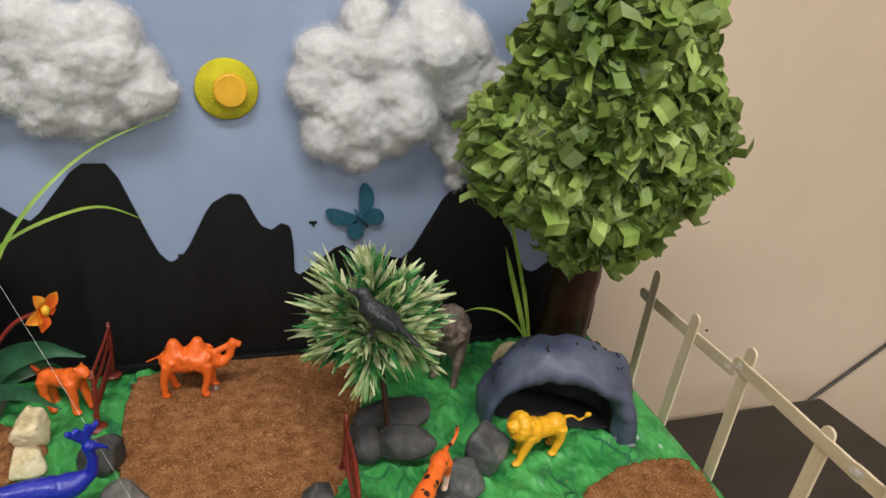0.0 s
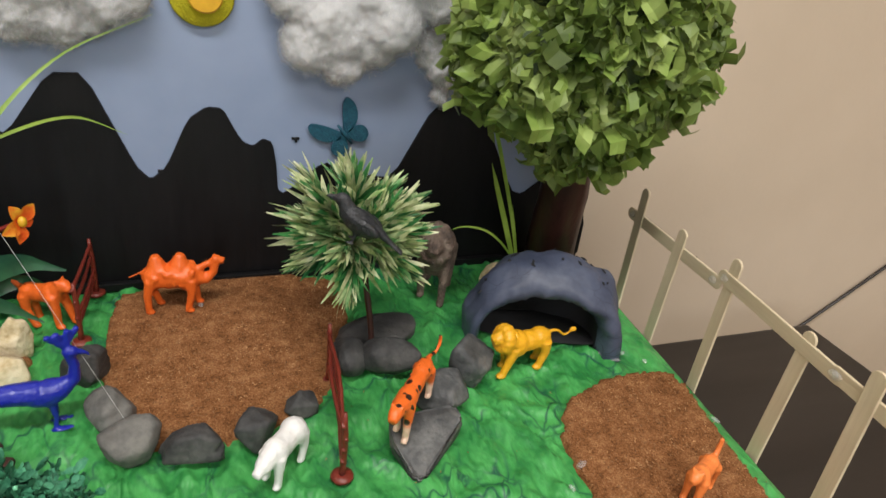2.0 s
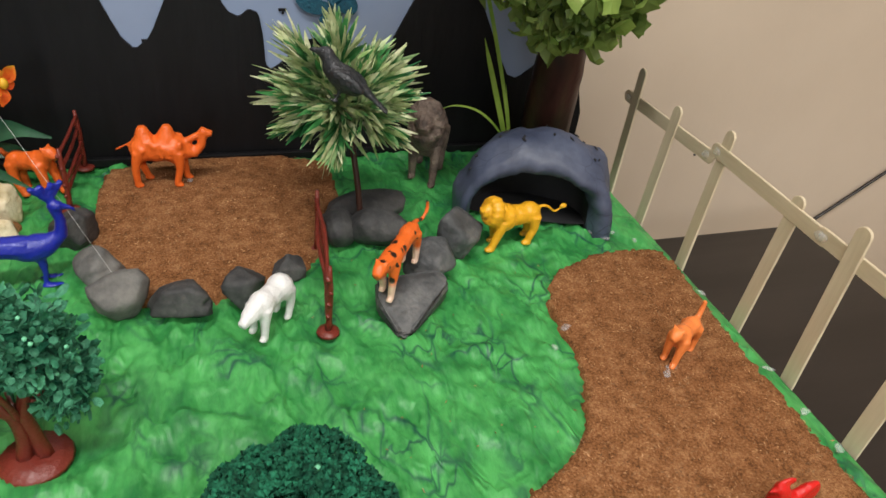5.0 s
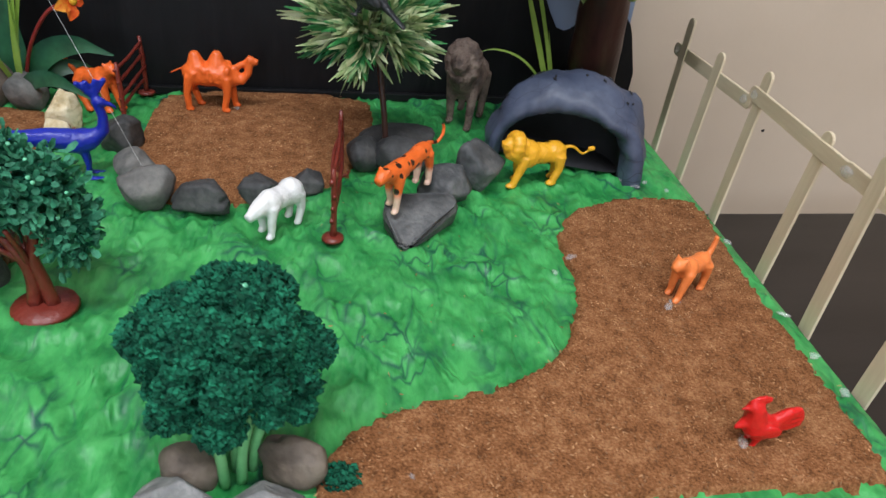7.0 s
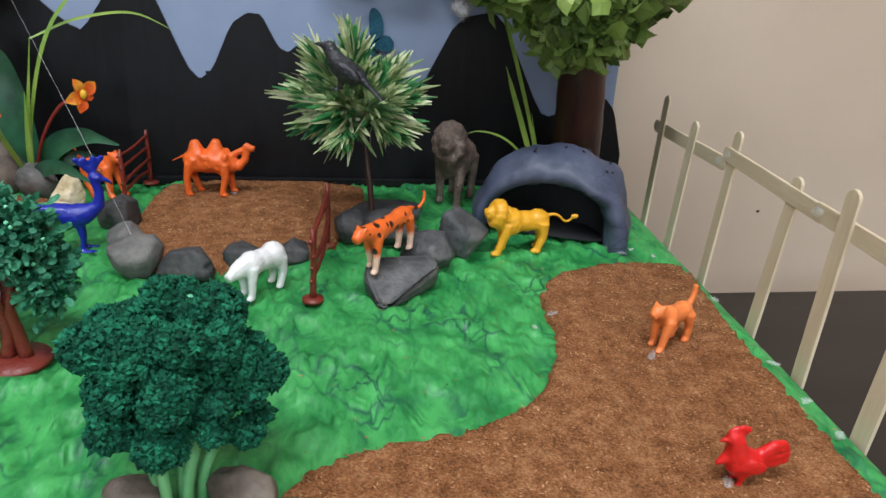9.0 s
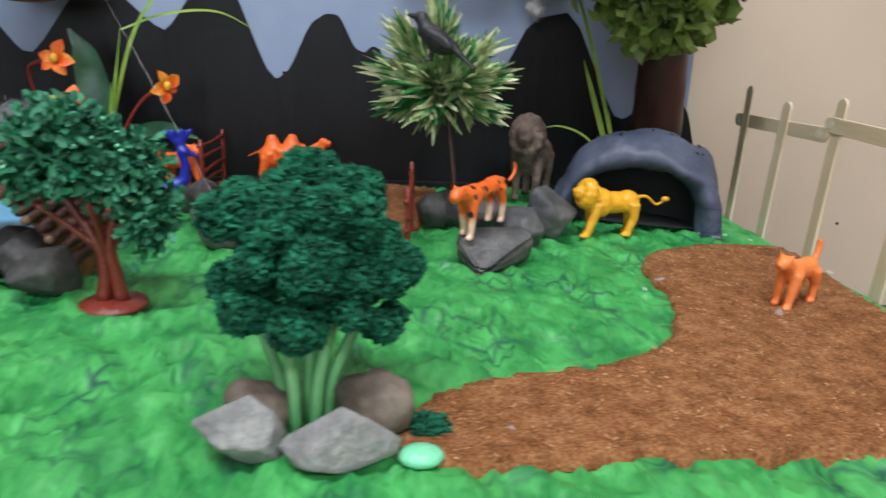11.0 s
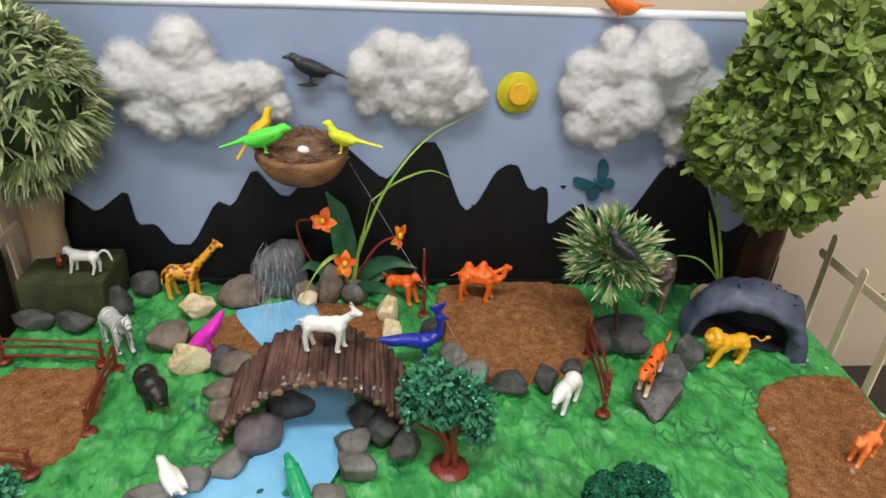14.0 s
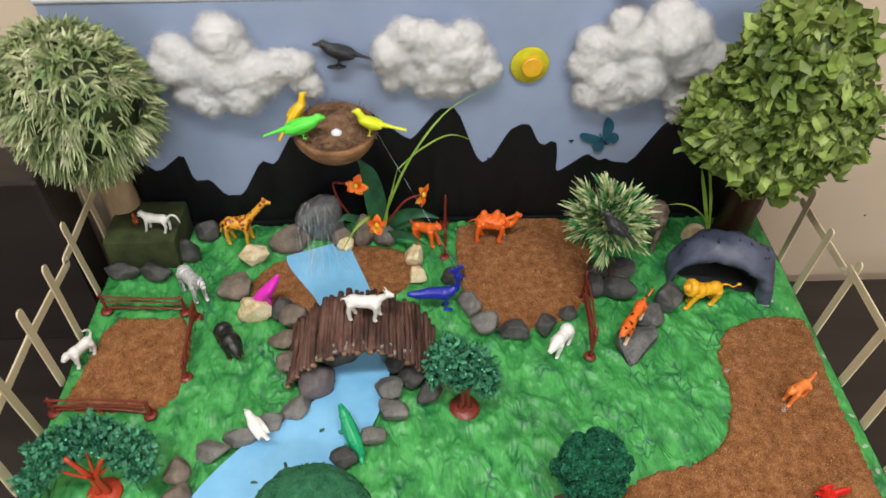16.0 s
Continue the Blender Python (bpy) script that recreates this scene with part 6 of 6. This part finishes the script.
def bird(L, body_r, head_up, tail_len, tail_lift, beak=3.0, legs=8.0, foot=True, crest=False, tail_w=3.0, wing=True):
    """A perching toy bird that faces +x, in millimetres, its feet on z = 0."""
    bm = bmesh.new()
    h = legs + body_r
    mblob(bm, (0, 0, h), (L * 0.5, body_r, body_r * 1.05), (0, -22, 0))
    mblob(bm, (L * 0.25, 0, h + body_r * 0.4), (L * 0.28, body_r * 0.8, body_r * 0.85), (0, -30, 0))
    hx, hz = L * 0.48, h + head_up
    mtube(bm, [(L * 0.25, 0, h + body_r * 0.5), (hx, 0, hz)], [body_r * 0.75, body_r * 0.55])
    mblob(bm, (hx, 0, hz), (body_r * 0.66, body_r * 0.58, body_r * 0.6))
    mtube(bm, [(hx + body_r * 0.3, 0, hz), (hx + body_r * 0.7 + beak * 0.6, 0, hz - 0.3), (hx + body_r * 0.6 + beak, 0, hz - 1.2)], [body_r * 0.34, body_r * 0.2, 0.5])
    p0, p1 = Vector((-L * 0.35, 0, h - body_r * 0.1)), Vector((-L * 0.4 - tail_len, 0, h - body_r * 0.1 + tail_lift))
    for s in (-0.5, 0, 0.5):
        mtube(bm, [p0, (p0 + p1) / 2 + Vector((0, s * tail_w * 0.6, 0)), p1 + Vector((0, s * tail_w, 0))], [body_r * 0.5, tail_w * 0.45, tail_w * 0.3])
    if wing:
        for s in (-1, 1):
            mblob(bm, (-L * 0.12, s * body_r * 0.82, h + body_r * 0.1), (L * 0.42, body_r * 0.28, body_r * 0.6), (0, -18, 0))
    for s in (-1, 1):
        mtube(bm, [(0, s * body_r * 0.4, h - body_r * 0.4), (1, s * body_r * 0.45, legs * 0.4), (1, s * body_r * 0.45, 0.6)], [1.5, 1.0, 0.9])
        if foot:
            mblob(bm, (2, s * body_r * 0.5, 0.7), (3.2, 1.6, 0.8))
    if crest:
        for k in (-1, 0, 1):
            mtube(bm, [(hx - 0.5, k * 0.8, hz + body_r * 0.4), (hx - 1 + k, k * 1.8, hz + body_r * 0.5 + 5)], [1.0, 1.1])
    return bm


# peacock with a folded train and a crest
bm = bmesh.new()
mblob(bm, (0, 0, 25), (13, 8, 8), (0, -12, 0))
mtube(bm, [(7, 0, 27), (14, 0, 32), (15, 0, 41), (13, 0, 49)], [6, 4, 3, 3])
mblob(bm, (14, 0, 50), (4.5, 3.5, 3.6))
mtube(bm, [(16, 0, 50), (21, 0, 48), (24, 0, 45)], [2, 1.4, 0.8])
for a in (-40, -15, 10, 35):
    t = radians(a)
    mtube(bm, [(12, 0, 52), (12 + 7 * math.sin(t), 3 * math.sin(t), 58), (12 + 13 * math.sin(t), 5 * math.sin(t), 64)], [1.3, 1.2, 2.0])
mtube(bm, [(-5, 0, 26), (-18, 0, 28), (-30, 0, 28), (-42, 0, 31)], [7.5, 6.5, 5.5, 2.5])
for s in (-1, 1):
    mtube(bm, [(1, s * 3, 20), (2, s * 3.4, 10), (1, s * 3.4, 1)], [2.6, 1.7, 1.5])
    mblob(bm, (4, s * 4.5, 0.9), (7, 2.6, 1.0))
figurine("peacock_figurine", "glossy dark blue plastic toy peacock with a crest", "toy peacock", bm, plastic("dark blue toy plastic", (0.012, 0.022, 0.34), 0.28), pose(-0.078, 0.416, 0.001, 0, 0, 8))

# red rooster
bm = bmesh.new()
mblob(bm, (1, 0, 13), (9.5, 6.4, 8.5), (0, -15, 0))
mtube(bm, [(3, 0, 13), (6, 0, 20), (7.5, 0, 27)], [7.4, 5.6, 4.3])
mblob(bm, (8.5, 0, 27.5), (4.6, 3.6, 4.0))
mtube(bm, [(11, 0, 27), (14, 0, 26.5), (16.5, 0, 25.8)], [2.0, 1.3, 0.5])
for x, z, r in ((11, 31.0, 2.0), (8.5, 32.2, 2.5), (5.5, 32.4, 2.6), (2.8, 31.6, 2.3)):
    mblob(bm, (x, 0, z), (r, 1.3, r))
mtube(bm, [(7, 0, 19), (11, 0, 15.5), (15.5, 0, 12.5)], [4.0, 2.6, 0.9])
for k in range(7):
    t = radians(-14 + 12 * k)
    mtube(bm, [(-4, 0, 14), (-12 - 2 * math.cos(t), 0.5 * (-1) ** k, 14 + 10 * math.sin(t)), (-14 - 9 * math.cos(t), 0, 15 + 9.5 * math.sin(t))], [3.4, 2.4, 1.6])
for sy in (-1, 1):
    mblob(bm, (-2, sy * 5.6, 14), (7, 1.6, 4.4), (0, -14, 0))
    mtube(bm, [(1, sy * 2.4, 7), (1.5, sy * 2.6, 3), (1.5, sy * 2.6, 0.5)], [2.4, 1.5, 1.4])
    mblob(bm, (3, sy * 2.8, 0.7), (4, 1.6, 0.8))
figurine("rooster_figurine", "bright red plastic toy rooster on the sawdust", "toy rooster", bm, plastic("red toy plastic", (0.62, 0.012, 0.010), 0.3), pose(0.251, 0.172, 0.0020, 0, 0, 180), 0.0009, 2, scale=0.86)

CROW = material("black toy bird paint", [(0.010, 0.011, 0.014), (0.030, 0.031, 0.036)], scale=90, rough=0.42, bump=0.6, bump_scale=500)
figurine("crow_figurine", "black toy crow perched on the spiky shrub", "toy crow", bird(24, 6.5, 9, 16, -9, 5, 6), CROW, pose(0.091, 0.411, 0.1125, 0, -12, 155), scale=1.12)
bm = bird(30, 7, 8, 20, -7, 6, 8)
mblob(bm, (3, 0, 0), (10, 5, 1.4))
figurine("crow_figurine", "black toy crow glued to the sky paper", "toy crow", bm, CROW, pose(-0.185, 0.562, 0.223, 0, 0, 180), scale=1.12)
bm = bird(30, 7.5, 6, 16, 2, 4, 5, False)
figurine("orange_bird_figurine", "bright orange toy bird fixed above the board edge", "toy bird", bm, plastic("neon orange toy plastic", (0.85, 0.17, 0.02)), pose(0.108, 0.560, 0.2965, 0, 0, 170), scale=1.12)

PARROT = plastic("neon green toy plastic", (0.10, 0.72, 0.06), 0.4)
figurine("parrot_figurine", "neon green plastic toy parrot on the nest rim", "toy parrot", bird(36, 8.0, 9, 26, -9, 3, 6), PARROT, pose(-0.224, 0.503, 0.1750, 0, 0, 4))
figurine("parrot_figurine", "lime yellow plastic toy parrot on the nest rim", "toy parrot", bird(26, 6.5, 13, 28, -6, 2.5, 8), plastic("lime yellow toy plastic", (0.66, 0.74, 0.02), 0.4), pose(-0.154, 0.508, 0.1740, 0, 0, 174))
figurine("parrot_figurine", "golden yellow plastic toy parrot at the back of the nest", "toy parrot", bird(26, 6.0, 12, 24, -16, 2.5, 6), plastic("golden yellow toy plastic", (0.78, 0.48, 0.01), 0.4), pose(-0.228, 0.535, 0.1775, 0, -18, 40))

bm = bmesh.new()
mtube(bm, [(17, 0, 7), (12, 0, 10), (4, 0, 16), (-5, 0, 26), (-12, 0, 36), (-16, 0, 44)], [1.2, 4.5, 7.6, 6.8, 4.4, 2.2])
mtube(bm, [(6, 4, 16), (-5, 5, 27), (-10, 3, 34)], [3.0, 3.2, 1.4])
mtube(bm, [(6, -4, 16), (-5, -5, 27), (-10, -3, 34)], [3.0, 3.2, 1.4])
for sy in (-1, 1):
    mtube(bm, [(0, sy * 3, 14), (-3, sy * 3.4, 6), (-3, sy * 3.4, 0.5)], [2.4, 1.5, 1.4])
    mblob(bm, (-1, sy * 3.6, 0.8), (4, 1.8, 0.9))
figurine("pink_bird_figurine", "magenta pink plastic toy bird with a raised tail", "toy bird", bm, plastic("magenta toy plastic", (0.72, 0.03, 0.50), 0.35), pose(-0.273, 0.419, 0.012, 0, 0, 188))
bm = bird(26, 6.5, 8, 10, 3, 3.5, 3)
figurine("duck_figurine", "white plastic toy duck on the stream bank", "toy duck", bm, WHITE, pose(-0.262, 0.256, 0.0165, 0, 0, 130))

# crocodile with a lifted head
bm = bmesh.new()
mtube(bm, [(-30, 2, 3), (-20, -1, 5), (-8, 0, 9), (6, 0, 14), (14, 0, 19)], [1.8, 4.2, 7.5, 7.5, 5.5])
mtube(bm, [(12, 0, 18), (20, 0, 22), (28, 0, 22)], [5, 4.2, 2.4])
for s in (-1, 1):
    for x, z in ((-8, 9), (8, 13)):
        mtube(bm, [(x, s * 3, z), (x + 1, s * 7, z * 0.5), (x + 2, s * 7.5, 1)], [2.4, 1.8, 1.6])
        mblob(bm, (x + 4, s * 8, 1), (3, 2, 1))
for k in range(9):
    for sy in (-1, 0, 1):
        mblob(bm, (-24 + 5 * k, sy * min(5.0, 1.6 + 0.7 * k), 9.5 + 1.55 * k - abs(sy) * 1.2), (1.6, 1.0, 1.9))
figurine("crocodile_figurine", "emerald green plastic toy crocodile entering the stream", "toy crocodile", bm, plastic("emerald toy plastic", (0.012, 0.34, 0.14), 0.3), pose(-0.176, 0.252, 0.004, 0, 0, 114), 0.0009, 2, scale=0.98)
